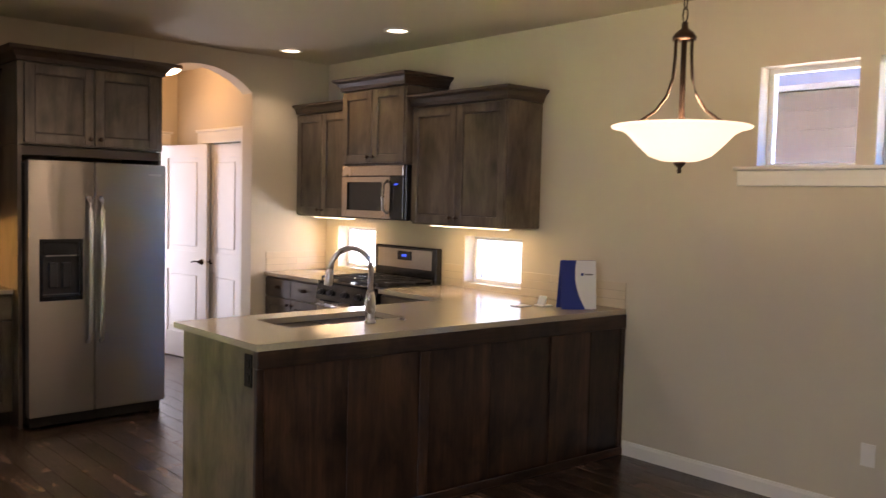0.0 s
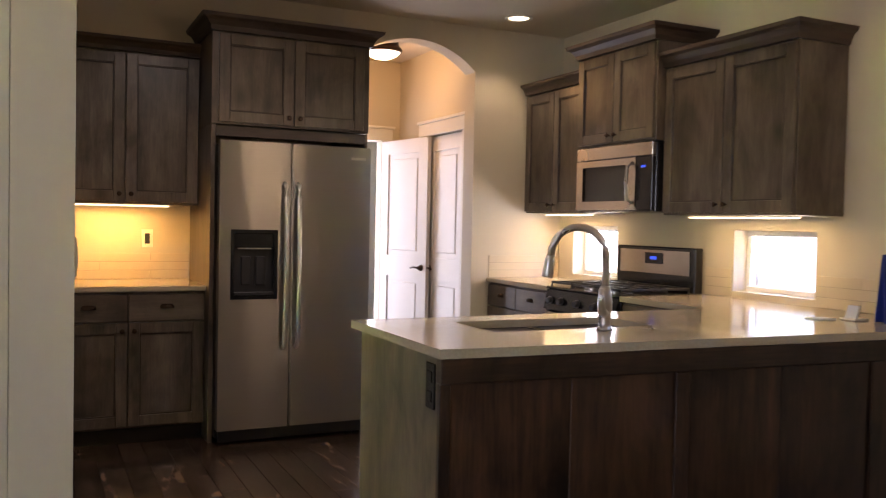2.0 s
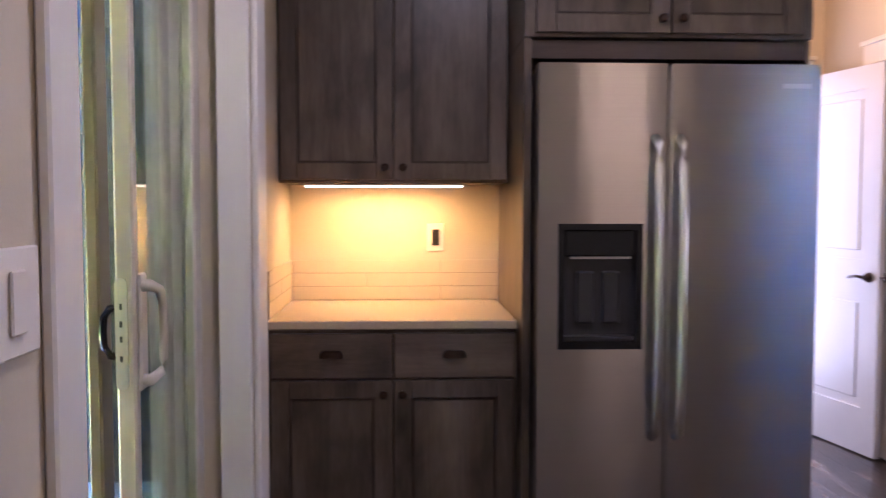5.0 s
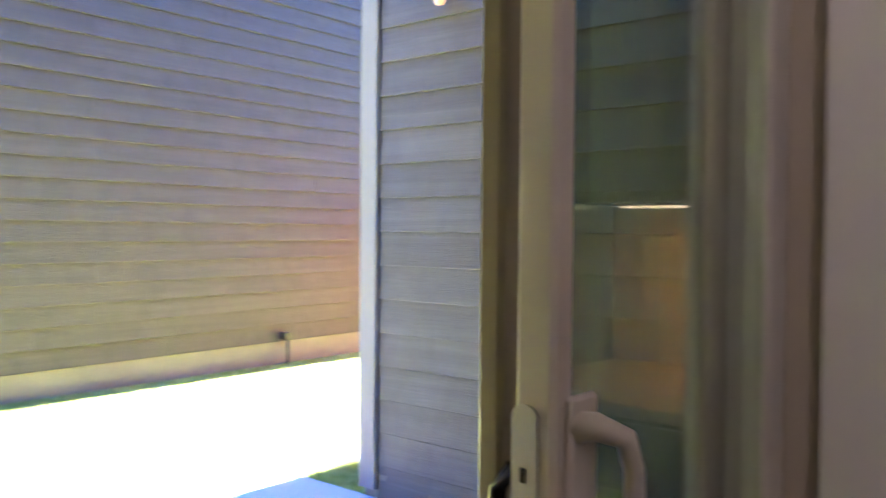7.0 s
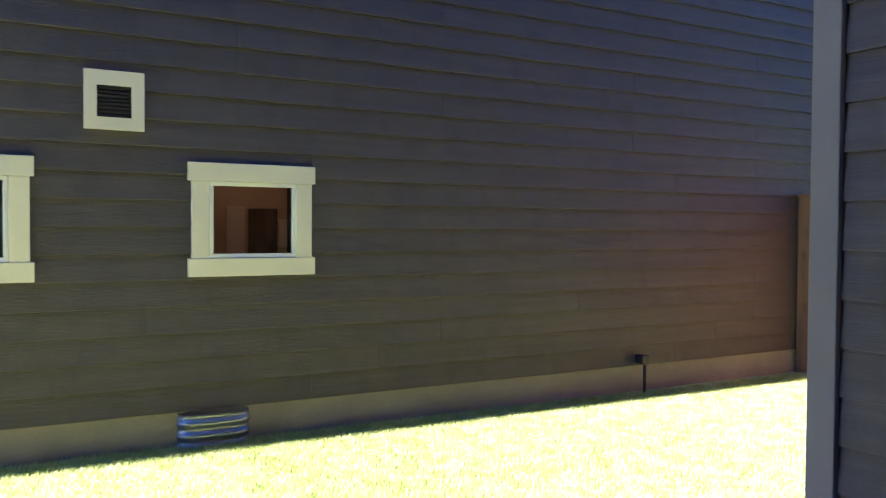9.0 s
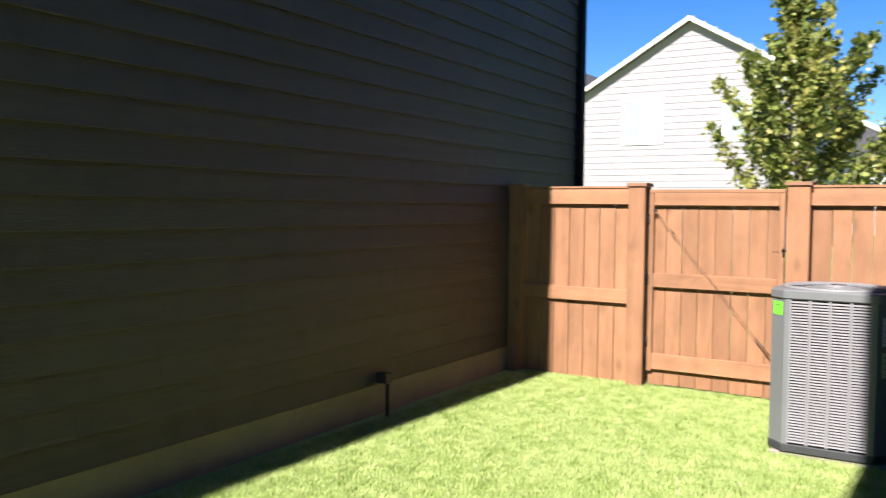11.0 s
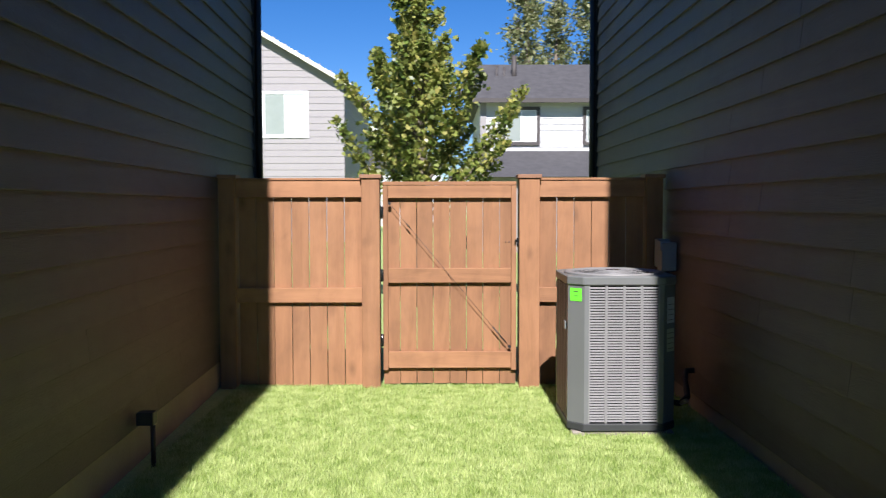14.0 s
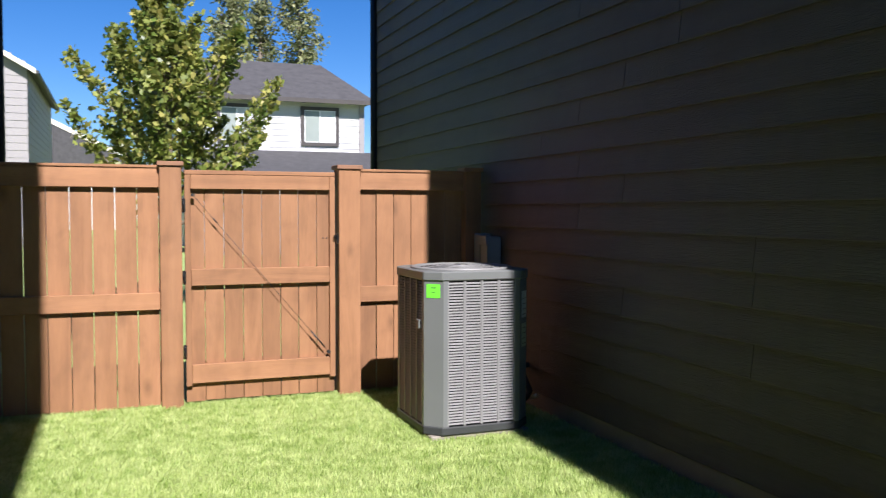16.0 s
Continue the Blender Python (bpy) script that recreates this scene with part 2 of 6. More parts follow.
# Fixed panel frame: almond vinyl made tan, backlit shade put into the colour.
SHADEF = plain("tan_screen_frame", (0.20, 0.16, 0.10), 0.45, vary=0.06)
PANEW = plain("sunlit_window_blind", (0.5, 0.52, 0.52), 0.3, vary=0.05, scale=2, bump=0)
VINYL = plain("almond_vinyl", (0.46, 0.425, 0.345), 0.32, vary=0.03, fine=50, bump=0.03)
WINVINYL = plain("white_vinyl", (0.75, 0.75, 0.73), 0.3, vary=0.03, bump=0.03)
PLATE = plain("white_plastic_plate", (0.75, 0.72, 0.66), 0.3, vary=0.03, bump=0.02)
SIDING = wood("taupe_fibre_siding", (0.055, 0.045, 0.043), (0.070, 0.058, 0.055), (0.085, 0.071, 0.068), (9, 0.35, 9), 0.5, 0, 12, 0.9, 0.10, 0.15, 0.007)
# Patio wall boards: same taupe raised, so the patio's light is in the colour.
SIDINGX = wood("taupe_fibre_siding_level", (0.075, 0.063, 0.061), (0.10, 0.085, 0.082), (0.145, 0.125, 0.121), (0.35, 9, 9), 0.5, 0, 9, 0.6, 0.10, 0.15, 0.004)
CORNERB = plain("grey_corner_board", (0.22, 0.2, 0.195), 0.6, vary=0.05)
DARKTRIM = plain("dark_brown_downspout", (0.02, 0.017, 0.016), 0.5)
WHITETRIM = plain("cream_outdoor_trim", (0.66, 0.62, 0.50), 0.5, vary=0.05, bump=0.1)
CONC = plain("foundation_concrete", (0.24, 0.21, 0.17), 0.85, vary=0.18, scale=2.5, fine=60, bump=0.4, shuffle=False)
SLAB = plain("patio_concrete", (0.66, 0.66, 0.66), 0.85, vary=0.12, scale=2, fine=80, bump=0.35, shuffle=False)
FENCEV = wood("cedar_stain_upright", (0.20, 0.092, 0.039), (0.29, 0.137, 0.060), (0.36, 0.178, 0.084), (9, 9, 0.7), 0.7, 0.6, 6, 0.35, 0.2, 0.15)
FENCEH = wood("cedar_stain_level", (0.21, 0.096, 0.042), (0.305, 0.146, 0.065), (0.38, 0.188, 0.088), (0.7, 9, 9), 0.7, 0.3, 6, 0.35, 0.12, 0.15)
FENCEC = plain("cedar_post_cap", (0.24, 0.12, 0.065), 0.7, vary=0.2, bump=0.3)
ACG = plain("grey_powder_coat", (0.14, 0.145, 0.14), 0.45, vary=0.05, fine=120, bump=0.08)
ACL = plain("pale_grey_louvre", (0.21, 0.205, 0.2), 0.4, vary=0.04, bump=0.03)
ACD = plain("dark_grey_base", (0.035, 0.037, 0.037), 0.6, vary=0.1)
COIL = plain("dark_coil", (0.012, 0.012, 0.012), 0.6, 0.3)
GREEN = plain("green_sticker", (0.16, 0.75, 0.04), 0.4, vary=0.03, bump=0)
PAPER = plain("pale_label_paper", (0.55, 0.57, 0.56), 0.6, vary=0.05, bump=0)
OLIVE = plain("olive_label_paper", (0.42, 0.46, 0.30), 0.6, vary=0.05, bump=0)
INK = plain("dark_ink", (0.05, 0.05, 0.05), 0.6, bump=0)
GLASS = glass("clear_glass")
TINTGLASS = glass("green_tint_glass", (0.80, 0.93, 0.82))
HGLASSY = glass("smoky_window_glass", (0.75, 0.72, 0.66))
# Pale grey of the far blinds and of the neighbour pane's painted reflection.
PALEPANE = plain("pale_window_blind", (0.26, 0.29, 0.26), 0.25, vary=0.06, scale=2, bump=0)
# Dark green-grey tint for the patio door's fixed panel.
DARKGLASS = glass("dark_screened_glass", (0.42, 0.48, 0.40))
SOIL = turf_ground()
BLADE = leafy("turf_blade", (0.19, 0.29, 0.05), (0.40, 0.50, 0.115), (0.62, 0.68, 0.30), 0.3, 0.6, 0.52, 7.5)
LEAF = leafy("maple_leaf", (0.05, 0.09, 0.016), (0.20, 0.29, 0.05), (0.52, 0.46, 0.13), 0.42, 0.4)
NEEDLE = leafy("pine_needle", (0.07, 0.09, 0.03), (0.17, 0.19, 0.07), (0.28, 0.27, 0.12), 0.2, 0.6)
BARK = plain("grey_bark", (0.16, 0.13, 0.10), 0.9, vary=0.3, scale=8, bump=0.6)
GREYSIDE = plain("pale_grey_siding", (0.26, 0.24, 0.235), 0.65, vary=0.04, bump=0.1)
WHITESIDE = plain("white_siding", (0.50, 0.49, 0.48), 0.65, vary=0.03, bump=0.1)
BLUESIDE = plain("slate_blue_siding", (0.09, 0.10, 0.14), 0.65, vary=0.05, bump=0.1)
SHINGLE = plain("charcoal_shingle", (0.06, 0.057, 0.058), 0.9, vary=0.3, scale=4, fine=25, bump=0.5)
DARKEAVE = plain("dark_eave_paint", (0.05, 0.042, 0.038), 0.6)
PENDGLASS = glowing("lit_alabaster_glass", (1.0, 0.68, 0.42), 0.021)
BULB = glowing("lit_lamp_lens", (1.0, 0.80, 0.52), 0.09)
STRIP = glowing("lit_warm_strip", (1.0, 0.80, 0.45), 0.075)
ORANGE = glowing("lit_orange_bulb", (1.0, 0.30, 0.05), 0.03)
LED = glowing("blue_led", (0.05, 0.12, 1.0), 0.012, (0.01, 0.02, 0.1))
NAVY = plain("navy_card", (0.012, 0.03, 0.22), 0.35, vary=0.03, bump=0)
CARD = plain("white_card", (0.72, 0.74, 0.76), 0.4, vary=0.03, bump=0)
HOSE = plain("blue_hose", (0.03, 0.13, 0.55), 0.4, vary=0.1, bump=0)
BLACKPIPE = plain("black_pipe_foam", (0.012, 0.012, 0.012), 0.7, bump=0.2)
BOXGREY = plain("grey_electric_box", (0.22, 0.23, 0.25), 0.5, 0.2, vary=0.05)


# ---- builders ----
def FY(y):
    """Places (across, up, out) on a face that looks along -y."""
    return lambda u, v, w: (u, y - w, v)


def FX(x):
    return lambda u, v, w: (x - w, u, v)


def FXP(x):
    return lambda u, v, w: (x + w, u, v)


def box(bm, a, b, bevel=0.0, f=None, seg=1):
    """A box between two corners, with its edges broken."""
    vs = []
    for i in (0, 1):
        for j in (0, 1):
            for k in (0, 1):
                p = ((a, b)[i][0], (a, b)[j][1], (a, b)[k][2])
                vs.append(bm.verts.new(f(*p) if f else p))
    fs = [bm.faces.new([vs[i] for i in q]) for q in ((0, 1, 3, 2), (4, 6, 7, 5), (0, 4, 5, 1), (2, 3, 7, 6), (0, 2, 6, 4), (1, 5, 7, 3))]
    bmesh.ops.recalc_face_normals(bm, faces=fs)
    if bevel:
        es = list({e for q in fs for e in q.edges})
        bmesh.ops.bevel(bm, geom=es, offset=bevel, segments=seg, affect="EDGES", clamp_overlap=True)
    return bm


def B(a, b, bevel=0.0, f=None, seg=1):
    return box(bmesh.new(), a, b, bevel, f, seg)


def tube(bm, pts, r, n=10, taper=None):
    """A round bar along a line of places."""
    rings = []
    pts = [Vector(p) for p in pts]
    for i, p in enumerate(pts):
        d = (pts[min(i + 1, len(pts) - 1)] - pts[max(i - 1, 0)]).normalized()
        up = Vector((0, 0, 1)) if abs(d.z) < 0.9 else Vector((0, 1, 0))
        s = d.cross(up).normalized()
        q = d.cross(s)
        rr = taper[i] if taper else r
        rings.append([bm.verts.new(p + rr * (math.cos(2 * math.pi * k / n) * s + math.sin(2 * math.pi * k / n) * q)) for k in range(n)])
    fs = []
    for a, b in zip(rings, rings[1:]):
        for k in range(n):
            fs.append(bm.faces.new((a[k], a[(k + 1) % n], b[(k + 1) % n], b[k])))
    fs += [bm.faces.new(rings[0]), bm.faces.new(rings[-1])]
    for q in fs[:-2]:
        q.smooth = True
    bmesh.ops.recalc_face_normals(bm, faces=fs)
    return bm


def lathe(bm, centre, profile, n=32, axis="z"):
    """A turned shape: profile of (radius, height)."""
    c = Vector(centre)
    rings = []
    for r, h in profile:
        ring = []
        for k in range(n):
            a, b = max(r, 1e-4) * math.cos(2 * math.pi * k / n), max(r, 1e-4) * math.sin(2 * math.pi * k / n)
            ring.append(bm.verts.new(c + Vector({"z": (a, b, h), "y": (a, h, b), "x": (h, a, b)}[axis])))
        rings.append(ring)
    fs = []
    for a, b in zip(rings, rings[1:]):
        for k in range(n):
            q = bm.faces.new((a[k], a[(k + 1) % n], b[(k + 1) % n], b[k]))
            q.smooth = True
            fs.append(q)
    bmesh.ops.recalc_face_normals(bm, faces=fs)
    return bm


def prism(bm, outline, h0, h1, f=None, bevel=0.0):
    """An outline in (u, v), pushed from depth h0 to h1."""
    a = [bm.verts.new(f(u, v, h0) if f else (u, v, h0)) for u, v in outline]
    b = [bm.verts.new(f(u, v, h1) if f else (u, v, h1)) for u, v in outline]
    n = len(outline)
    fs = [bm.faces.new((a[i], a[(i + 1) % n], b[(i + 1) % n], b[i])) for i in range(n)]
    fs += [bm.faces.new(a), bm.faces.new(b)]
    bmesh.ops.recalc_face_normals(bm, faces=fs)
    if bevel:
        bmesh.ops.bevel(bm, geom=list({e for q in fs for e in q.edges}), offset=bevel, segments=1, affect="EDGES", clamp_overlap=True)
    big = [q for q in bm.faces if len(q.verts) > 4]
    if big:
        bmesh.ops.triangulate(bm, faces=big)
    return bm


def thing(name, base, label, category, group="", kind=""):
    ob = new(name)
    ob.location = base
    ob.empty_display_size = 0.1
    return tagged(ob, label, category, group, kind)


def origin(ob):
    while ob.parent:
        ob = ob.parent
    return ob.location


def part(name, bm, material, parent, label=""):
    """One mesh under a thing or under a part; bm is in world places."""
    me = bpy.data.meshes.new(name)
    bm.to_mesh(me)
    bm.free()
    me.transform(Matrix.Translation(-origin(parent)))
    me.materials.append(material)
    ob = new(name, me)
    ob.parent = parent
    if label:
        ob["label"] = label
    return ob


def solid(name, bm, material, label, category, kind="", group=""):
    """A thing or a piece of the setting that is one mesh."""
    me = bpy.data.meshes.new(name)
    bm.to_mesh(me)
    bm.free()
    me.materials.append(material)
    return tagged(new(name, me), label, category, group, kind)


def pierced(bm, u0, u1, v0, v1, w0, w1, f, holes):
    """A slab with rectangular holes (u0, u1, v0, v1), as one closed skin."""
    us = sorted({u0, u1, *(h[0] for h in holes), *(h[1] for h in holes)})
    vs = sorted({v0, v1, *(h[2] for h in holes), *(h[3] for h in holes)})
    full = {(i, j) for i in range(len(us) - 1) for j in range(len(vs) - 1)
            if not any(h[0] <= us[i] and us[i + 1] <= h[1] and h[2] <= vs[j] and vs[j + 1] <= h[3] for h in holes)}
    made = {}

    def vert(i, j, k):
        if (i, j, k) not in made:
            made[i, j, k] = bm.verts.new(f(us[i], vs[j], (w0, w1)[k]))
        return made[i, j, k]

    fs = []
    for i, j in full:
        for k in (0, 1):
            fs.append(bm.faces.new([vert(*c, k) for c in ((i, j), (i + 1, j), (i + 1, j + 1), (i, j + 1))]))
        for (di, dj), (a, b) in (((-1, 0), ((0, 0), (0, 1))), ((1, 0), ((1, 0), (1, 1))), ((0, -1), ((0, 0), (1, 0))), ((0, 1), ((0, 1), (1, 1)))):
            if (i + di, j + dj) not in full:
                p, q = (i + a[0], j + a[1]), (i + b[0], j + b[1])
                fs.append(bm.faces.new((vert(*p, 0), vert(*q, 0), vert(*q, 1), vert(*p, 1))))
    bmesh.ops.recalc_face_normals(bm, faces=fs)
    return bm


def piece(name, me, parent, at):
    """A repeated piece on shared mesh data."""
    ob = new(name, me)
    ob.parent = parent
    ob.location = Vector(at) - origin(parent)
    return ob


def mesh_of(name, bm, material):
    me = bpy.data.meshes.new(name)
    bm.to_mesh(me)
    bm.free()
    me.materials.append(material)
    return me


H = 2.76
GZ = -0.12

# ---- kitchen and dining room: structure ----
def st(name, bm, material, label, category):
    return solid(name, bm, material, label, category, "structure")


RX, RY0, LX, HX = 4.97, -2.6, -1.6, 1.41  # range wall, back, outer side, slider wall
WIN2, WIN1 = (3.84, 4.42, 0.955, 1.31), (5.52, 6.06, 0.955, 1.32)
HIGH1, HIGH2 = (1.60, 2.125, 1.785, 2.335), (0.98, 1.505, 1.785, 2.335)
bm = bmesh.new()
prism(bm, [(LX, RY0), (5.15, RY0), (5.15, 8.9), (1.3, 8.9), (1.3, 3.57), (LX, 3.57)], -0.1, -0.012)
floor = st("floor", bm, GAPW, "dark hand-scraped wooden plank floor", "floor")
st("ceiling", B((LX, RY0, H), (5.15, 6.45, H + 0.1)), CEIL, "beige painted smooth ceiling", "ceiling")
st("wall_range", pierced(bmesh.new(), RY0, 6.6, 0, H, 0, -0.18, FX(RX), [WIN1, WIN2, HIGH1, HIGH2]), PAINT, "beige painted kitchen wall with small windows", "wall")
bm = bmesh.new()
AR = (0.47 ** 2 + 0.19 ** 2) / 0.38
arc = [(3.73 + u, 2.62 - AR + math.sqrt(AR * AR - u * u)) for u in [0.47 - 0.94 * k / 24 for k in range(25)]]
prism(bm, [(3.18, 0), (3.26, 0), *reversed(arc), (4.2, 0), (RX, 0), (RX, H), (3.18, H)], 0, -0.16, FY(6.25))
st("wall_arch", bm, PAINT, "beige wall with an arched opening into the hall", "wall")
st("wall_fridge", B((1.345, 6.44, 0), (3.18, 6.6, H)), PAINT, "beige painted wall behind refrigerator and hutch", "wall")
st("wall_soffit", B((1.412, 6.2505, 2.40), (3.179, 6.4395, H)), PAINT, "beige painted wall above the cabinets", "wall")
st("wall_fridge_side", B((3.182, 6.412, 0), (3.258, 6.6, H)), PAINT, "beige painted wall end beside refrigerator", "wall")
st("wall_slider", pierced(bmesh.new(), 3.4, 5.36, 0, H, 0, -0.17, lambda u, v, w: (HX + w, u, v), [(3.985, 5.215, 0, 2.04)]), PAINT, "beige wall around the patio door", "wall")
st("wall_hutch_side", B((1.24, 5.362, 0), (1.345, 6.6, H)), PAINT, "beige painted side wall of hutch alcove", "wall")
st("wall_nook", B((LX, 3.4, 0), (1.238, 3.58, H)), PAINT, "beige painted dining room wall", "wall")
st("wall_outer", pierced(bmesh.new(), RY0, 3.398, 0, H, 0, 0.18, FXP(LX - 0.002), [(-0.75, 1.15, 0.75, 2.25)]), PAINT, "beige dining room wall with a window", "wall")
st("wall_back", B((LX, RY0 - 0.15, 0), (5.15, RY0, H)), PAINT, "beige painted dining room back wall", "wall")
# hall behind the arch
st("wall_hall_side", pierced(bmesh.new(), 6.41, 7.95, 0, 2.75, 0, -0.12, FX(4.25), [(6.52, 7.22, 0, 2.04)]), PAINT, "warm beige hall side wall with a door", "wall")
st("wall_hall_end", pierced(bmesh.new(), 2.8, 4.37, 0, 2.75, 0, -0.12, FY(7.8), [(3.3, 4.08, 0, 2.04)]), PAINT, "warm beige hall end wall with a doorway", "wall")
st("wall_hall_left", B((2.7, 6.602, 0), (2.82, 8.9, 2.75)), PAINT, "warm beige hall wall", "wall")
st("ceiling_hall", B((2.7, 6.412, 2.75), (4.6, 8.9, 2.83)), CEIL, "beige hall ceiling", "ceiling")
st("wall_hall_room", B((2.82, 8.75, 0), (4.6, 8.9, 2.75)), DOORP, "white daylit room wall beyond the hall", "wall")
st("wall_closet", B((4.9, 6.62, 0), (5.0, 8.75, 2.75)), PAINT, "beige closet wall", "wall")

# base boards
def baseboard(a, b, f):
    bm = bmesh.new()
    prism(bm, [(0.002, 0), (0.016, 0), (0.016, 0.07), (0.010, 0.088), (0.002, 0.09)], a, b, f)
    return bm


st("baseboard", baseboard(RY0, 2.93, lambda u, v, w: (RX - u, w, v)), TRIM, "white painted baseboard", "baseboard")
st("baseboard", baseboard(4.21, 4.34, lambda u, v, w: (w, 6.25 - u, v)), TRIM, "white painted baseboard", "baseboard")
st("baseboard", baseboard(3.41, 3.885, lambda u, v, w: (HX + u, w, v)), TRIM, "white painted baseboard", "baseboard")
st("baseboard", baseboard(LX + 0.19, HX + 0.014, lambda u, v, w: (w, 3.4 - u, v)), TRIM, "white painted baseboard", "baseboard")


def house_window(name, y0, y1, z0, z1, label, deep=0.10):
    """A small fixed window in the range wall."""
    w = thing(name, (RX + 0.1, (y0 + y1) / 2, z0), label, "window", kind="structure")
    bm = bmesh.new()
    for a, b in (((y0, z0), (y1, z0 + 0.03)), ((y0, z1 - 0.03), (y1, z1)), ((y0, z0 + 0.03), (y0 + 0.03, z1 - 0.03)), ((y1 - 0.03, z0 + 0.03), (y1, z1 - 0.03))):
        box(bm, (RX + deep, a[0], a[1]), (RX + deep + 0.05, b[0], b[1]), 0.004)
    part("window_frame", bm, WINVINYL, w)
    p = part("pane", B((RX + deep + 0.02, y0 + 0.028, z0 + 0.028), (RX + deep + 0.026, y1 - 0.028, z1 - 0.028)), GLASS, w)
    p.visible_shadow = False
    return w


house_window("window_1", *WIN1, "small bright backsplash window behind the range")
house_window("window_2", *WIN2, "small bright backsplash window above the counter")
for nm, hw in (("window_3", HIGH1), ("window_4", HIGH2)):
    house_window(nm, *hw, "small high square window with white frame")
bm = bmesh.new()
box(bm, (RX - 0.02, 0.88, 1.69), (RX, 2.23, 1.775), 0.004)
st("window_apron", bm, TRIM, "white painted window apron", "trim")
st("window_sill", B((RX - 0.045, 0.86, 1.776), (RX + 0.09, 2.245, 1.796), 0.005), TRIM, "white painted window sill", "trim")
w5 = thing("window_5", (LX + 0.08, 0.2, 0.75), "large dining room window with white frame", "window", kind="structure")
bm = bmesh.new()
for a, b in (((-0.75, 0.75), (1.15, 0.81)), ((-0.75, 2.19), (1.15, 2.25)), ((-0.75, 0.81), (-0.69, 2.19)), ((1.09, 0.81), (1.15, 2.19)), ((0.17, 0.81), (0.23, 2.19))):
    box(bm, (LX + 0.04, *a), (LX + 0.1, *b), 0.004)
part("window_frame", bm, WINVINYL, w5)
part("pane", B((LX + 0.066, -0.69, 0.81), (LX + 0.072, 1.09, 2.19)), GLASS, w5).visible_shadow = False


# ---- cabinets ----
def knob(door, f, u, v, w):
    bm = bmesh.new()
    c = Vector(f(u, v, w))
    d = (Vector(f(u, v, w + 1)) - c)
    tube(bm, [c, c + d * 0.006, c + d * 0.014, c + d * 0.018, c + d * 0.026, c + d * 0.030], 0.01, 12, [0.007, 0.006, 0.006, 0.014, 0.015, 0.009])
    part("knob", bm, BRONZE, door, "dark bronze knob")


def cup_pull(door, f, u, v, w):
    bm = bmesh.new()
    rows = []
    for i in range(6):
        a = math.pi / 2 * i / 5
        rows.append([bm.verts.new(f(u + 0.042 * math.cos(math.pi * k / 10) * (0.55 + 0.45 * math.cos(a)), v + 0.026 * math.sin(a), w + 0.004 + 0.024 * math.sin(math.pi * k / 10) * (0.35 + 0.65 * math.cos(a)))) for k in range(11)])
    for a, b in zip(rows, rows[1:]):
        for k in range(10):
            bm.faces.new((a[k], a[k + 1], b[k + 1], b[k])).smooth = True
    bmesh.ops.solidify(bm, geom=list(bm.faces), thickness=0.003)
    part("cup_pull", bm, BRONZE, door, "dark bronze cup pull")


def shaker(parent, f, u0, u1, v0, v1, w, knob_at=None, name="door"):
    """A framed door with a sunk panel and its knob."""
    s = 0.062
    bm = bmesh.new()
    for a, b in (((u0, v0), (u0 + s, v1)), ((u1 - s, v0), (u1, v1)), ((u0 + s, v0), (u1 - s, v0 + s)), ((u0 + s, v1 - s), (u1 - s, v1))):
        box(bm, (*a, w), (*b, w + 0.02), 0.0025, f)
    d = part(name, bm, WV, parent)
    bm = B((u0 + s - 0.004, v0 + s - 0.004, w + 0.002), (u1 - s + 0.004, v1 - s + 0.004, w + 0.009), 0, f)
    part("panel", bm, WPANEL, d)
    bm = bmesh.new()
    for a, b in (((u0 + s, v0 + s), (u0 + s + 0.008, v1 - s)), ((u1 - s - 0.008, v0 + s), (u1 - s, v1 - s)), ((u0 + s + 0.008, v0 + s), (u1 - s - 0.008, v0 + s + 0.008)), ((u0 + s + 0.008, v1 - s - 0.008), (u1 - s - 0.008, v1 - s))):
        box(bm, (*a, w + 0.0092), (*b, w + 0.015), 0.002, f)
    part("bead", bm, WCROWN, d)
    if knob_at:
        knob(d, f, *knob_at, w + 0.02)
    return d


def drawer(parent, f, u0, u1, v0, v1, w, pull=True):
    d = part("drawer_front", B((u0, v0, w), (u1, v1, w + 0.02), 0.003, f), WH, parent)
    if pull:
        cup_pull(d, f, (u0 + u1) / 2, (v0 + v1) / 2 - 0.005, w + 0.02)
    return d


def crown(parent, f, u0, u1, v, depth, h=0.085, out=0.06, ends=(True, True), w0=0.0):
    """A stepped moulding round the top of a cabinet, level w0 at the face."""
    prof = [(0.0, 0.0), (0.008, 0.0), (0.014, 0.3), (0.03, 0.62), (0.05, 0.78), (0.055, 1.0), (0.0, 1.0)]
    k = out / 0.055
    bm = bmesh.new()
    n = len(prof)
    rings = []
    for end in range(4):
        ring = []
        for o, vv in prof:
            o *= k
            if end == 0:
                p = (u0 - (o if ends[0] else 0), v + vv * h, -depth)
            elif end == 1:
                p = (u0 - (o if ends[0] else 0), v + vv * h, w0 + o)
            elif end == 2:
                p = (u1 + (o if ends[1] else 0), v + vv * h, w0 + o)
            else:
                p = (u1 + (o if ends[1] else 0), v + vv * h, -depth)
            ring.append(bm.verts.new(f(*p)))
        rings.append(ring)
    fs = []
    for a, b in zip(rings, rings[1:]):
        for i in range(n - 1):
            fs.append(bm.faces.new((a[i], a[i + 1], b[i + 1], b[i])))
    fs.append(bm.faces.new([rings[0][-2], rings[1][-2], rings[2][-2], rings[3][-2]]))
    fs.append(bm.faces.new([rings[0][0], rings[1][0], rings[2][0], rings[3][0]]))
    bmesh.ops.recalc_face_normals(bm, faces=fs)
    return part("crown_moulding", bm, WCROWN, parent, "dark stepped crown moulding")


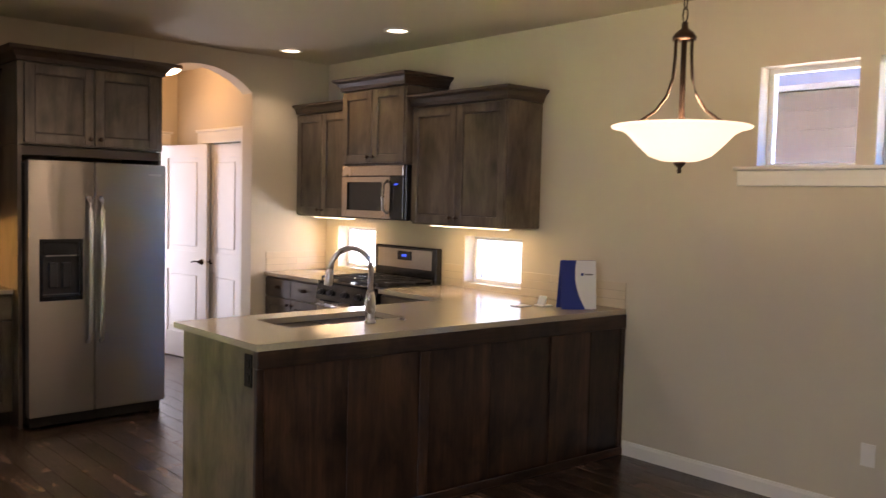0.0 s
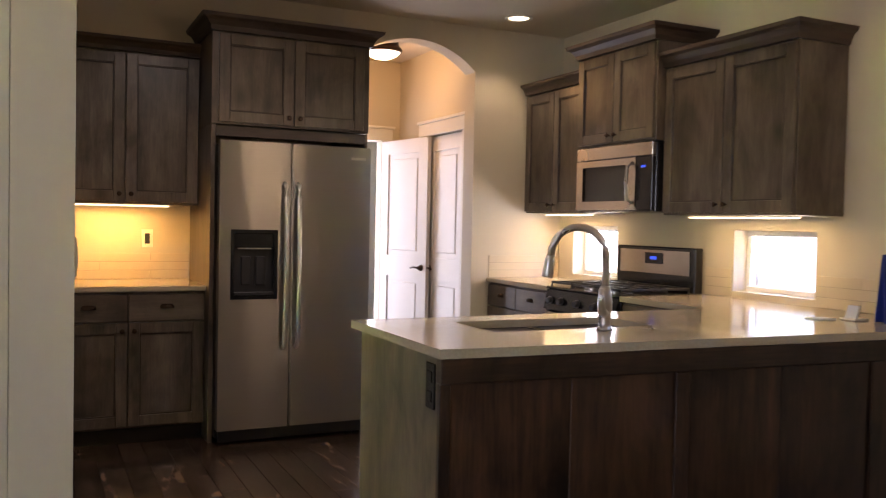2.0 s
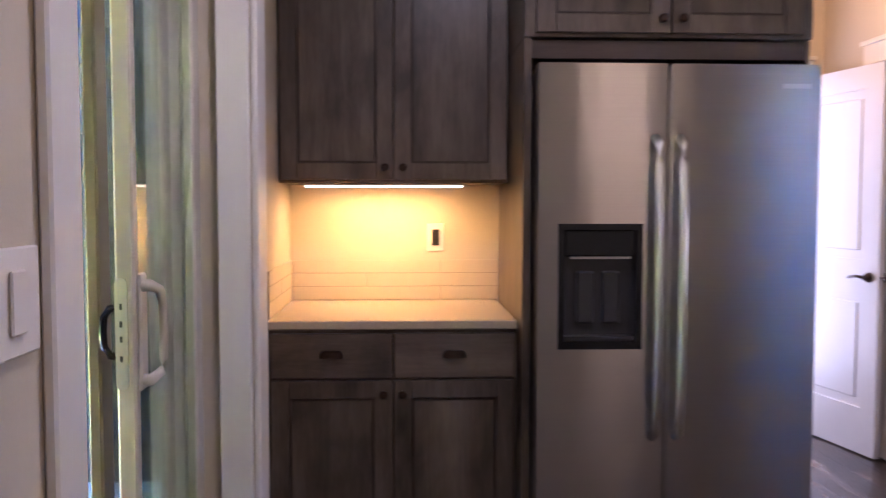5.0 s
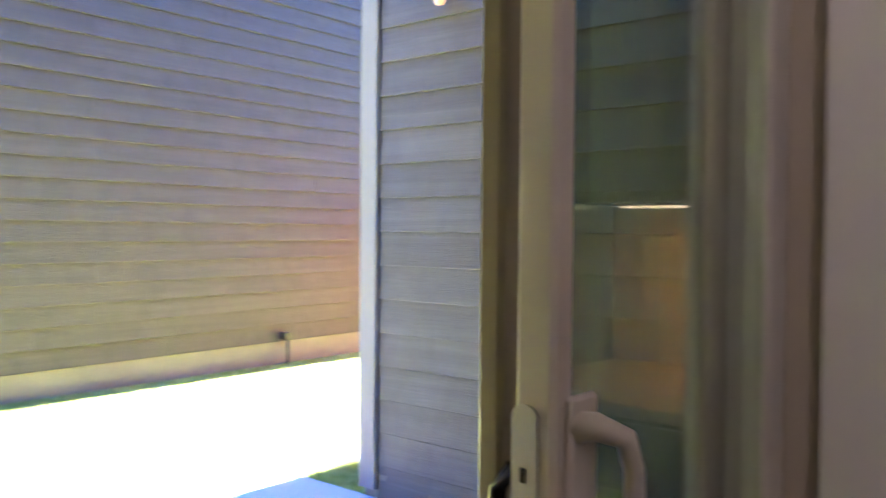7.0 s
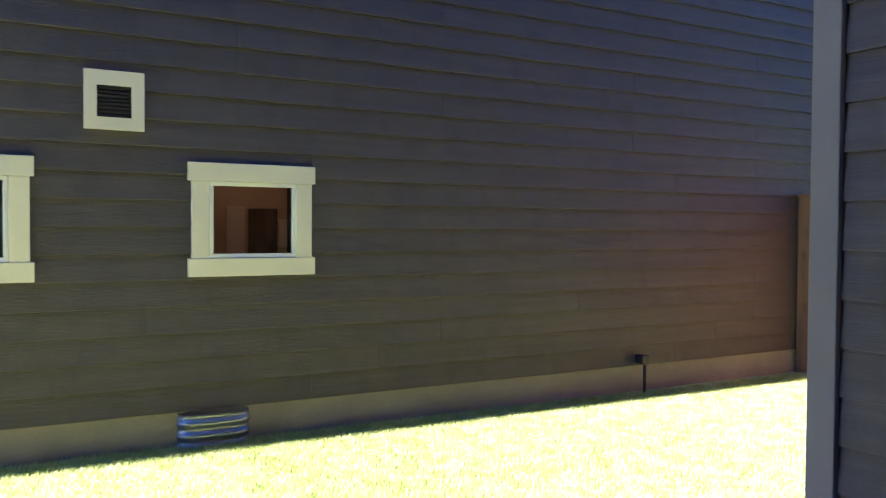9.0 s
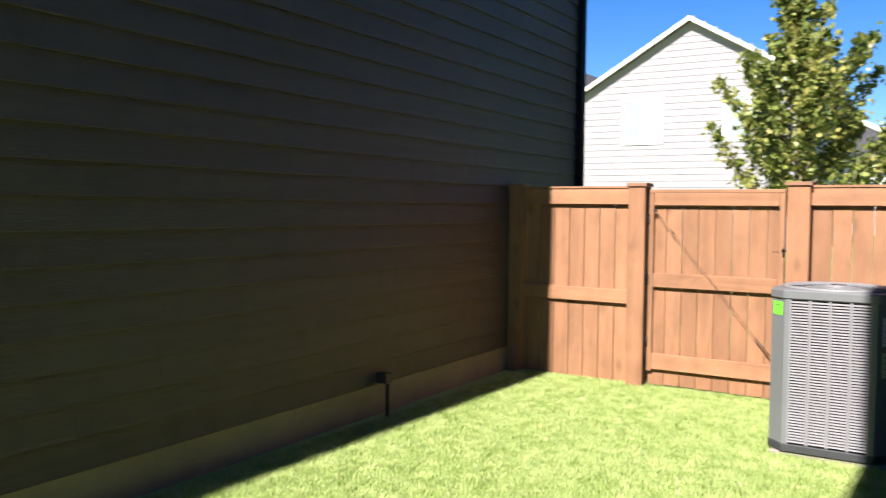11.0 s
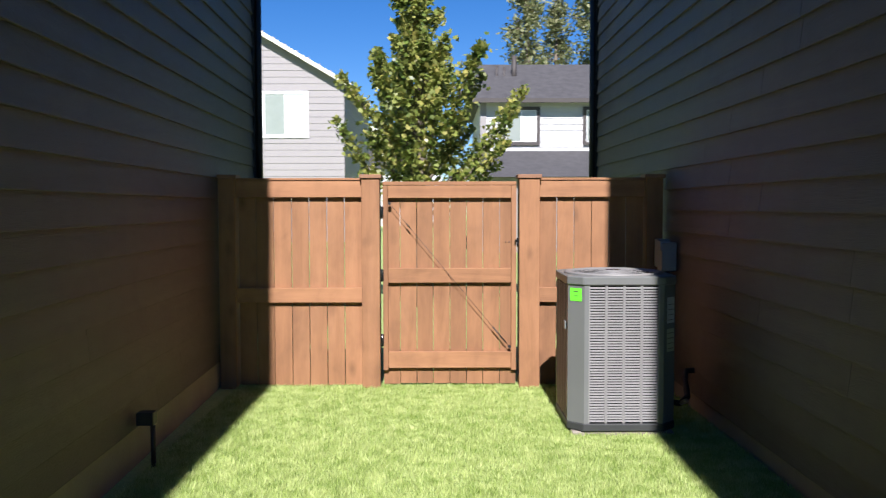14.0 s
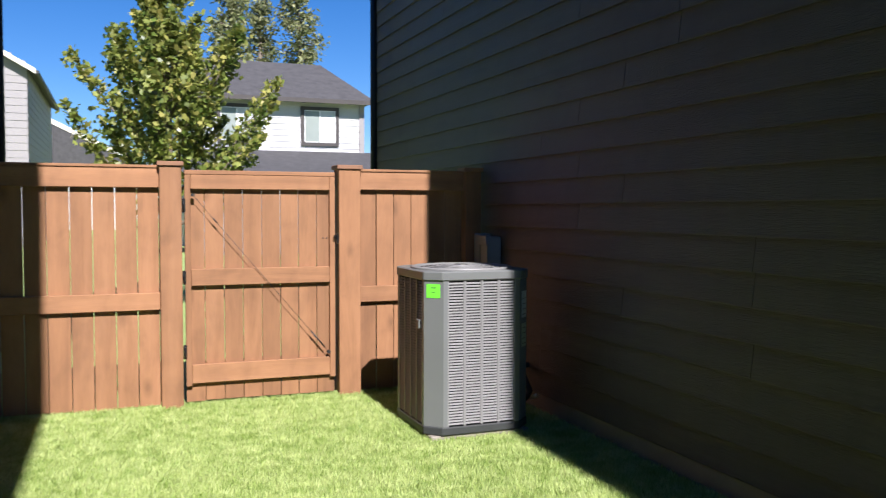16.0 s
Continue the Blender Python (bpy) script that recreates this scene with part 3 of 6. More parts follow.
def cabinet(name, f, u0, u1, v0, v1, deep, label, doors=2, knobs="low", drawers=False, toe=False, gap=0.003, crown_h=0, ends=(True, True), out=0.055, sides=0.0):
    """A cabinet unit whose face is the plane of f; deep: how far it reaches back."""
    base = f((u0 + u1) / 2, 0 if toe else v0, -deep / 2)
    c = thing(name, base, label, "cabinet")
    lo = v0 + 0.1 if toe else v0
    part("body", B((u0, lo, -deep), (u1, v1, 0), 0.002, f), WV, c)
    if toe:
        part("toe_kick", B((u0, 0, -deep), (u1, lo - 0.002, -0.06), 0, f), TOE, c)
    top = v1 - 0.012
    a, b = u0 + sides + 0.006, u1 - sides - 0.006
    n = doors
    cut = [a + (b - a) * i / n for i in range(n + 1)]
    low = lo + 0.012
    if drawers:
        dz = top - 0.155
        for i in range(n):
            drawer(c, f, cut[i] + gap, cut[i + 1] - gap, dz, top, 0.001)
        top = dz - 0.008
    for i in range(n):
        right = (i % 2 == 0) if n > 1 else True
        ku = cut[i + 1] - gap - 0.03 if right else cut[i] + gap + 0.03
        kv = low + 0.045 if knobs == "low" else top - 0.045
        shaker(c, f, cut[i] + gap, cut[i + 1] - gap, low, top, 0.001, (ku, kv))
    if crown_h:
        crown(c, f, u0, u1, v1, deep, crown_h, out, ends, 0.02)
    return c


# hutch beside the refrigerator
cabinet("hutch_base_cabinet", FY(5.83), 1.35, 2.207, 0.0, 0.885, 0.6, "grey-brown stained alder base cabinet with drawers and doors", 2, "high", True, True)
cabinet("hutch_wall_cabinet", FY(6.11), 1.35, 2.207, 1.395, 2.30, 0.325, "grey-brown stained alder wall cabinet with two doors", 2, "low", crown_h=0.075, ends=(False, False))
top = solid("hutch_countertop", B((1.348, 5.80, 0.887), (2.206, 6.438, 0.918), 0.004), QUARTZ, "beige speckled quartz countertop on the hutch", "countertop")
rc = cabinet("refrigerator_cabinet", FY(5.72), 2.212, 3.178, 1.866, 2.40, 0.71, "stained knotty alder cabinet above the refrigerator", 2, "low", crown_h=0.09, sides=0.03, out=0.07)
part("side_panel", B((2.211, 5.72, 0), (2.238, 6.435, 1.864), 0.002), WV, rc)
part("side_panel", B((3.166, 5.74, 0), (3.18, 6.435, 1.864), 0.002), WV, rc)
rl = thing("light_rail", (2.67, 5.76, 1.80), "dark filler rail over the refrigerator", "trim")
part("board", B((2.24, 5.745, 1.80), (3.164, 5.80, 1.862), 0.002), WCROWN, rl)

# range wall
cabinet("corner_wall_cabinet", FX(4.63), 5.43, 6.20, 1.405, 2.28, 0.335, "dark stained alder wall cabinet in the corner", 2, "low", crown_h=0.075, ends=(False, False))
cabinet("microwave_wall_cabinet", FX(4.56), 4.645, 5.425, 1.83, 2.41, 0.405, "raised dark stained alder cabinet above the microwave", 2, "low", crown_h=0.09, out=0.065)
cabinet("range_wall_cabinet", FX(4.63), 3.68, 4.64, 1.39, 2.245, 0.335, "knotty dark alder wall cabinet beside the microwave", 2, "low", crown_h=0.085, ends=(True, False))
cabinet("corner_base_cabinet", FX(4.36), 5.425, 6.246, 0.0, 0.885, 0.6, "dark stained alder base cabinet with drawers", 2, "high", True, True)
cabinet("range_base_cabinet", FX(4.36), 3.93, 4.635, 0.0, 0.885, 0.6, "dark stained alder base cabinet under the counter", 1, "high", True, True)
solid("corner_countertop", B((4.325, 5.415, 0.887), (4.968, 6.247, 0.918), 0.004), QUARTZ, "beige speckled quartz corner countertop", "countertop")

# peninsula
pen = thing("peninsula_cabinet", (3.7, 3.5, 0), "knotty stained alder peninsula with framed back panels", "cabinet")
part("body", B((2.50, 3.16, 0.1), (4.965, 3.85, 0.885), 0), TOE, pen)
part("toe_kick", B((2.50, 3.16, 0), (4.965, 3.79, 0.098), 0), TOE, pen)
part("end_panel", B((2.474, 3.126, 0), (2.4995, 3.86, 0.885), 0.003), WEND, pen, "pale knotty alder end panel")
bw = [2.47, 2.95, 3.40, 3.86, 4.32, 4.66, 4.963]


def back(u, v, w):
    """The back of the peninsula runs a little out of square."""
    return (u, 3.125 - 0.070 * (u - 2.47) - w, v)


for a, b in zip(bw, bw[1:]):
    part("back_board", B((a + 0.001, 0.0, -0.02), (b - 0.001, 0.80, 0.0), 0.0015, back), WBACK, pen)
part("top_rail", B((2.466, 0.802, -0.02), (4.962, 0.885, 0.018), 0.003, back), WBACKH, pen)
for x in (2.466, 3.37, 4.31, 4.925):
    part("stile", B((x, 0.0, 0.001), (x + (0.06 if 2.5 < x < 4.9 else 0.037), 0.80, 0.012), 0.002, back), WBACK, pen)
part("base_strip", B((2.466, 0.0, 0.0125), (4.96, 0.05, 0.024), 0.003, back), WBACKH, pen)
for i, (a, b) in enumerate(((2.52, 3.06), (3.06, 3.36), (3.36, 3.66), (3.68, 4.27))):
    shaker(pen, lambda u, v, w: (u, 3.85 + w, v), a, b, 0.12, 0.87, 0.001, (b - 0.04, 0.82))

# worktop with the sink opening, in one piece round the corner
SK = (2.83, 3.57, 3.42, 3.755)
bm = bmesh.new()
prism(bm, [(2.452, 3.09), (4.968, 2.945), (4.968, 3.1), (2.452, 3.1)], 0.887, 0.918)
pierced(bm, 2.452, 4.968, 3.0996, 3.925, 0.887, 0.918, lambda u, v, w: (u, v, w), [SK])
box(bm, (4.325, 3.9251, 0.887), (4.968, 4.637, 0.918))
bmesh.ops.remove_doubles(bm, verts=bm.verts, dist=0.0004)
solid("peninsula_countertop", bm, QUARTZ, "polished beige quartz worktop of the peninsula", "countertop")

sink = thing("kitchen_sink", (3.2, 3.6, 0.7), "stainless steel double-bowl undermount sink", "sink")
for a, b in ((2.835, 3.165), (3.195, 3.565)):
    bm = bmesh.new()
    y0, y1 = 3.425, 3.75
    rings = []
    for z, ins, r in ((0.886, 0.0, 0.05), (0.73, 0.012, 0.05), (0.712, 0.03, 0.05)):
        ring = []
        for cx, cy, s in ((b - ins - r, y1 - ins - r, 0), (a + ins + r, y1 - ins - r, 1), (a + ins + r, y0 + ins + r, 2), (b - ins - r, y0 + ins + r, 3)):
            for k in range(6):
                an = math.pi / 2 * (s + k / 5)
                ring.append(bm.verts.new((cx + r * math.cos(an), cy + r * math.sin(an), z)))
        rings.append(ring)
    for p, q in zip(rings, rings[1:]):
        for i in range(len(p)):
            bm.faces.new((p[i], p[(i + 1) % 24], q[(i + 1) % 24], q[i])).smooth = True
    bm.faces.new(rings[-1])
    bmesh.ops.solidify(bm, geom=list(bm.faces), thickness=0.0015)
    bw_ = part("bowl", bm, STEELH, sink)
    bm = bmesh.new()
    lathe(bm, ((a + b) / 2, 3.59, 0.713), [(0.0, 0.002), (0.03, 0.002), (0.042, 0.006), (0.045, 0.001)], 20)
    part("drain", bm, CHROME, bw_)
part("rim", pierced(bmesh.new(), 2.80, 3.60, 3.40, 3.775, 0.884, 0.8865, lambda u, v, w: (u, v, w), [(2.835, 3.165, 3.425, 3.75), (3.195, 3.565, 3.425, 3.75)]), STEELH, sink)

fc = thing("kitchen_faucet", (3.27, 3.35, 0.918), "satin nickel gooseneck faucet on the countertop", "faucet")
bm = bmesh.new()
lathe(bm, (3.27, 3.35, 0.918), [(0.0, 0), (0.031, 0), (0.031, 0.008), (0.024, 0.014), (0.023, 0.03), (0.027, 0.07), (0.028, 0.11), (0.022, 0.15), (0.018, 0.17), (0.0, 0.17)], 20)
part("base", bm, CHROME, fc)
bm = bmesh.new()
dx, dy = -0.86, 0.51
pts = [(3.27, 3.35, 1.08), (3.27, 3.35, 1.20)]
for k in range(13):
    a = math.pi * k / 12
    r = 0.105
    pts.append((3.27 + dx * r * (1 - math.cos(a)), 3.35 + dy * r * (1 - math.cos(a)), 1.20 + r * 1.05 * math.sin(a)))
tube(bm, pts, 0.0145, 12)
part("spout", bm, CHROME, fc)
e = Vector(pts[-1])
bm = bmesh.new()
tube(bm, [e, e - Vector((0.004, 0, 0.02)), e - Vector((0.01, -0.004, 0.075)), e - Vector((0.012, -0.005, 0.085))], 0.02, 12, [0.016, 0.019, 0.022, 0.02])
part("spray_head", bm, CHROME, fc)
bm = bmesh.new()
tube(bm, [(3.258, 3.335, 0.985), (3.225, 3.30, 0.995), (3.205, 3.283, 1.03), (3.20, 3.278, 1.085)], 0.009, 10, [0.018, 0.016, 0.011, 0.009])
part("lever", bm, CHROME, fc)
bits = thing("sink_strainer", (3.50, 3.30, 0.918), "small metal sink stopper lying on the counter", "stopper")
bm = bmesh.new()
lathe(bm, (3.47, 3.33, 0.918), [(0, 0), (0.02, 0), (0.022, 0.004), (0.01, 0.007), (0.008, 0.014), (0, 0.014)], 16)
part("cap", bm, CHROME, bits)

# ---- refrigerator ----
fr = thing("refrigerator", (2.705, 5.95, 0), "brushed stainless steel side-by-side refrigerator", "refrigerator")
part("cabinet_body", B((2.245, 5.69, 0.03), (3.155, 6.42, 1.75), 0.006), PLASTIC, fr)
part("base_grille", B((2.26, 5.66, 0.012), (3.14, 5.69, 0.085), 0.004), PLASTIC, fr)
for x in (2.32, 3.08):
    bm = bmesh.new()
    lathe(bm, (x, 5.72, 0.0), [(0, 0), (0.025, 0), (0.025, 0.03), (0, 0.03)], 14)
    part("foot", bm, PLASTIC, fr)
DS = (2.315, 2.578, 0.855, 1.25)
bm = bmesh.new()
pierced(bm, 2.245, 2.657, 0.09, 1.765, 0.0, 0.075, FY(5.685), [DS])
bmesh.ops.remove_doubles(bm, verts=bm.verts, dist=0.0004)
fd = part("freezer_door", bm, STEEL, fr)
rd = part("refrigerator_door", B((2.664, 5.605, 0.09), (3.157, 5.685, 1.765), 0.008, None, 2), STEEL, fr)
for d, x in ((fd, 2.622), (rd, 2.70)):
    bm = bmesh.new()
    ys = [5.612, 5.575, 5.562, 5.558, 5.558, 5.562, 5.575, 5.612]
    zs = [0.56, 0.58, 0.66, 0.85, 1.25, 1.44, 1.51, 1.53]
    tube(bm, [(x, y, z) for y, z in zip(ys, zs)], 0.014, 10)
    part("handle", bm, HANDLE, d, "curved steel bar handle")
bm = bmesh.new()
pierced(bm, 2.31, 2.583, 0.85, 1.255, 0.074, 0.082, FY(5.685), [(2.33, 2.563, 0.875, 1.235)])
disp = part("dispenser", bm, BLACK, fd, "black water and ice dispenser")
part("recess", B((2.317, 5.655, 0.857), (2.576, 5.684, 1.248)), PLASTIC, disp)
part("control_strip", B((2.332, 5.612, 1.15), (2.561, 5.654, 1.235), 0.004), BLACK, disp)
part("trim_bar", B((2.35, 5.608, 1.142), (2.545, 5.613, 1.149)), CHROME, disp)
for x in (2.375, 2.46):
    part("paddle", B((x, 5.63, 0.93), (x + 0.058, 5.652, 1.10), 0.006), PLASTIC, disp)
part("drip_tray", B((2.332, 5.61, 0.876), (2.561, 5.654, 0.89), 0.002), PLASTIC, disp)
part("badge", B((3.03, 5.6005, 1.688), (3.12, 5.6045, 1.702)), CHROME, rd)

# ---- range and microwave ----
rg = thing("gas_range", (4.62, 5.02, 0), "black and stainless freestanding gas range", "range")
part("body", B((4.34, 4.645, 0.05), (4.955, 5.408, 0.905), 0.004), BLACK, rg)
part("oven_door", B((4.31, 4.65, 0.17), (4.339, 5.402, 0.765), 0.006), STEELH, rg)
part("oven_window", B((4.306, 4.76, 0.30), (4.3095, 5.29, 0.62), 0.001), BLACK, rg)
bm = bmesh.new()
tube(bm, [(4.312, 4.70, 0.735), (4.272, 4.70, 0.74), (4.272, 5.35, 0.74), (4.312, 5.35, 0.735)], 0.013, 10)
part("oven_handle", bm, STEELH, rg)
part("drawer", B((4.315, 4.65, 0.055), (4.339, 5.402, 0.16), 0.005), STEELH, rg)
bm = bmesh.new()
prism(bm, [(4.30, 0.775), (4.339, 0.775), (4.339, 0.90), (4.325, 0.90)], 4.65, 5.402, lambda u, v, w: (u, w, v))
cp = part("control_panel", bm, BLACK, rg)
for y in (4.73, 4.85, 5.03, 5.21, 5.33):
    bm = bmesh.new()
    tube(bm, [(4.312, y, 0.838), (4.292, y, 0.834), (4.278, y, 0.831)], 0.02, 14, [0.023, 0.021, 0.018])
    part("control_knob", bm, PLASTIC, cp, "round black control knob")
ct = part("cooktop", B((4.32, 4.643, 0.906), (4.88, 5.41, 0.922), 0.005), BLACK, rg)
for k in range(3):
    y0, y1 = 4.66 + 0.247 * k, 4.66 + 0.247 * k + 0.238
    bm = bmesh.new()
    for q in ((4.345, y0, 4.865, y0 + 0.012), (4.345, y1 - 0.012, 4.865, y1), (4.345, y0, 4.357, y1), (4.853, y0, 4.865, y1), (4.345, (y0 + y1) / 2 - 0.005, 4.865, (y0 + y1) / 2 + 0.005), (4.60, y0, 4.611, y1), (4.47, y0, 4.48, y1), (4.73, y0, 4.74, y1)):
        box(bm, (q[0], q[1], 0.94), (q[2], q[3], 0.954), 0.002)
    for x in (4.347, 4.855):
        for y in (y0, y1 - 0.01):
            box(bm, (x, y, 0.922), (x + 0.008, y + 0.01, 0.941))
    part("grate", bm, CAST, rg, "black cast iron grate")
    for x in (4.475, 4.735):
        bm = bmesh.new()
        lathe(bm, (x, (y0 + y1) / 2, 0.922), [(0.0, 0.014), (0.03, 0.014), (0.034, 0.009), (0.044, 0.006), (0.046, 0.0)], 18)
        part("burner", bm, CAST, rg)
bg = part("backguard", B((4.885, 4.645, 0.905), (4.952, 5.408, 1.195), 0.008), BLACK, rg)
part("steel_panel", B((4.878, 4.69, 1.02), (4.8845, 5.363, 1.175), 0.003), STEELH, bg)
part("clock_panel", B((4.8735, 4.93, 1.085), (4.8775, 5.10, 1.155), 0.001), BLACK, bg)
part("display", B((4.8705, 4.985, 1.112), (4.873, 5.045, 1.132)), LED, bg, "blue lit clock display")

mw = thing("microwave_oven", (4.75, 5.03, 1.405), "stainless over-the-range microwave oven", "microwave")
part("body", B((4.575, 4.65, 1.41), (4.962, 5.42, 1.826), 0.003), BLACK, mw)
md = part("door", pierced(bmesh.new(), 4.805, 5.418, 1.42, 1.735, 0, 0.03, FX(4.574), [(4.90, 5.35, 1.475, 1.695)]), STEELH, mw)
part("window", B((4.556, 4.902, 1.477), (4.566, 5.348, 1.693)), BLACK, md, "dark glossy door window")
part("top_vent", B((4.544, 4.652, 1.742), (4.5735, 5.418, 1.824), 0.004), STEELH, mw)
kp = part("control_panel", B((4.546, 4.652, 1.42), (4.5735, 4.798, 1.735), 0.003), BLACK, mw)
part("display", B((4.543, 4.71, 1.672), (4.5455, 4.75, 1.685)), LED, kp, "blue lit clock display")
bm = bmesh.new()
tube(bm, [(4.545, 4.835, 1.46), (4.508, 4.835, 1.485), (4.5, 4.835, 1.58), (4.508, 4.835, 1.68), (4.545, 4.835, 1.705)], 0.011, 10)
part("handle", bm, STEELH, md)

# ---- backsplash tiles ----
def splash(name, f, u0, u1, v0, v1, tw, th, label):
    s = thing(name, f((u0 + u1) / 2, v0, 0), label, "backsplash", kind="structure")
    part("grout", B((u0, v0, 0.001), (u1, v1 - 0.003, 0.005), 0, f), GROUT, s)
    rows = max(1, round((v1 - v0) / th))
    hh = (v1 - v0) / rows
    for r in range(rows):
        u = u0 - (tw / 2 if r % 2 else 0)
        while u < u1 - 0.004:
            a, b = max(u0, u) + 0.0012, min(u1, u + tw) - 0.0012
            if b - a > 0.01:
                part("tile", B((a, v0 + r * hh + 0.0015, 0.002), (b, v0 + (r + 1) * hh - 0.0015, 0.0068), 0.0008, f), TILE, s)
            u += tw
    return s


splash("backsplash_hutch", FY(6.44), 1.355, 2.206, 0.919, 1.085, 0.61, 0.055, "cream subway tile backsplash behind the hutch")
splash("backsplash_hutch_side", FXP(1.345), 5.85, 6.43, 0.919, 1.085, 0.61, 0.055, "cream subway tile side splash")
splash("backsplash_corner", FY(6.25), 4.345, 4.96, 0.919, 1.085, 0.61, 0.055, "cream subway tile backsplash by the arch")
splash("backsplash_range", FX(RX), 4.425, 4.64, 0.919, 1.085, 0.61, 0.055, "cream subway tile backsplash by the range")
splash("backsplash_window", FX(RX), 2.95, 3.835, 0.919, 1.085, 0.61, 0.055, "cream subway tile backsplash under the window")
splash("backsplash_back", FX(RX), 5.415, 5.515, 0.919, 1.085, 0.61, 0.055, "cream subway tile backsplash behind the range")


# ---- lamps, plates and small things ----
def plate(name, f, u, v, label, kind="outlet", wdt=0.035, hgt=0.058):
    p = thing(name, f(u, v - hgt, 0), label, kind)
    pl = part("plate", B((u - wdt, v - hgt, 0.001), (u + wdt, v + hgt, 0.008), 0.002, f), PLATE, p)
    if kind == "outlet":
        for dv in (-0.022, 0.022):
            part("socket", B((u - 0.016, v + dv - 0.014, 0.0085), (u + 0.016, v + dv + 0.014, 0.0105), 0.002, f), PLATE, pl)
    else:
        part("rocker", B((u - 0.017, v - 0.034, 0.0085), (u + 0.017, v + 0.034, 0.013), 0.002, f), PLATE, pl)
    return p


o = plate("wall_outlet", FY(6.44), 1.945, 1.178, "white outlet with a dark rocker on the hutch wall", "switch")
part("dark_insert", B((1.93, 6.423, 1.145), (1.96, 6.4265, 1.211), 0.001), PLASTIC, o)
plate("wall_outlet", FX(RX), 1.463, 0.35, "white wall outlet above the baseboard")
plate("light_switch", FXP(HX), 3.5, 1.19, "white rocker switch plate beside the patio door", "switch", 0.058)
plate("light_switch", FXP(HX), 3.82, 1.218, "white rocker switch plate beside the patio door", "switch", 0.058)
po = thing("peninsula_outlet", (2.466, 3.2, 0.72), "black outlet on the peninsula end", "outlet")
pl = part("plate", B((2.466, 3.16, 0.71), (2.4735, 3.225, 0.86), 0.002), BLACK, po)
for z in (0.75, 0.815):
    part("socket", B((2.4635, 3.178, z - 0.018), (2.4658, 3.217, z + 0.018), 0.001), BLACK, pl)


def downlight(x, y, z=H):
    d = thing("recessed_downlight", (x, y, z - 0.012), "white recessed ceiling downlight, lit", "light", "ceiling downlights")
    bm = bmesh.new()
    lathe(bm, (x, y, z), [(0.098, 0.0), (0.096, -0.008), (0.075, -0.010), (0.07, -0.002)], 28)
    part("trim_ring", bm, TRIM, d)
    bm = bmesh.new()
    lathe(bm, (x, y, z), [(0.0, -0.004), (0.07, -0.004)], 24)
    part("lens", bm, BULB, d)


# the third fixture belongs to the added, unseen lamp
for lx, ly in ((4.33, 5.86), (4.38, 4.55), (2.1, 4.35)):
    downlight(lx, ly)


def strip(x0, x1, y0, y1, z):
    s = thing("under_cabinet_light", ((x0 + x1) / 2, (y0 + y1) / 2, z - 0.014), "slim lit warm strip light under cabinet", "light", "under-cabinet lights")
    part("housing", B((x0 - 0.006, y0 - 0.006, z - 0.008), (x1 + 0.006, y1 + 0.006, z - 0.001), 0.001), PLATE, s)
    part("diffuser", B((x0, y0, z - 0.014), (x1, y1, z - 0.0085), 0.002), STRIP, s)


strip(1.44, 2.04, 6.16, 6.22, 1.394)
strip(4.74, 4.80, 3.80, 4.55, 1.389)
strip(4.74, 4.80, 5.58, 6.1, 1.404)

pd = thing("pendant_lamp", (3.52, 1.69, H), "bronze pendant lamp with a lit alabaster glass bowl", "lamp")
PX, PY = 3.52, 1.69
bm = bmesh.new()
lathe(bm, (PX, PY, 1.745), [(0.02, 0.0), (0.07, 0.004), (0.12, 0.022), (0.165, 0.065), (0.205, 0.108), (0.235, 0.125), (0.268, 0.132), (0.272, 0.139), (0.262, 0.143), (0.23, 0.135), (0.198, 0.117), (0.158, 0.073), (0.115, 0.031), (0.07, 0.013), (0.02, 0.01)], 48)
part("bowl", bm, PENDGLASS, pd, "lit frosted alabaster glass bowl")
bm = bmesh.new()
lathe(bm, (PX, PY, 1.70), [(0, 0), (0.006, 0.0), (0.010, 0.012), (0.006, 0.02), (0.022, 0.035), (0.026, 0.045), (0.0, 0.045)], 20)
part("finial", bm, BRONZE, pd)
bm = bmesh.new()
tube(bm, [(PX, PY, 1.75), (PX, PY, 2.26)], 0.011, 12)
part("stem", bm, BRONZE, pd)
for k in range(3):
    a = 2 * math.pi * k / 3 + 0.5
    bm = bmesh.new()
    tube(bm, [(PX + r * math.cos(a), PY + r * math.sin(a), z) for r, z in ((0.035, 2.24), (0.036, 2.15), (0.042, 2.07), (0.065, 2.0), (0.11, 1.94), (0.17, 1.9), (0.215, 1.88))], 0.0065, 8)
    part("arm", bm, BRONZE, pd)
bm = bmesh.new()
lathe(bm, (PX, PY, 2.22), [(0.0, 0), (0.045, 0.0), (0.047, 0.012), (0.035, 0.03), (0.014, 0.045), (0.012, 0.07), (0, 0.07)], 20)
part("hub", bm, BRONZE, pd)
bm = bmesh.new()
for k in range(9):
    z0 = 2.29 + k * 0.05
    ring = [(PX + (0.011 * math.cos(a) if k % 2 else 0), PY + (0 if k % 2 else 0.011 * math.cos(a)), z0 + 0.03 + 0.03 * math.sin(a)) for a in [2 * math.pi * j / 10 for j in range(11)]]
    tube(bm, ring, 0.0028, 6)
part("chain", bm, BRONZE, pd)
bm = bmesh.new()
lathe(bm, (PX, PY, H), [(0.0, -0.035), (0.02, -0.033), (0.055, -0.012), (0.06, -0.001)], 24)
part("canopy", bm, BRONZE, pd)

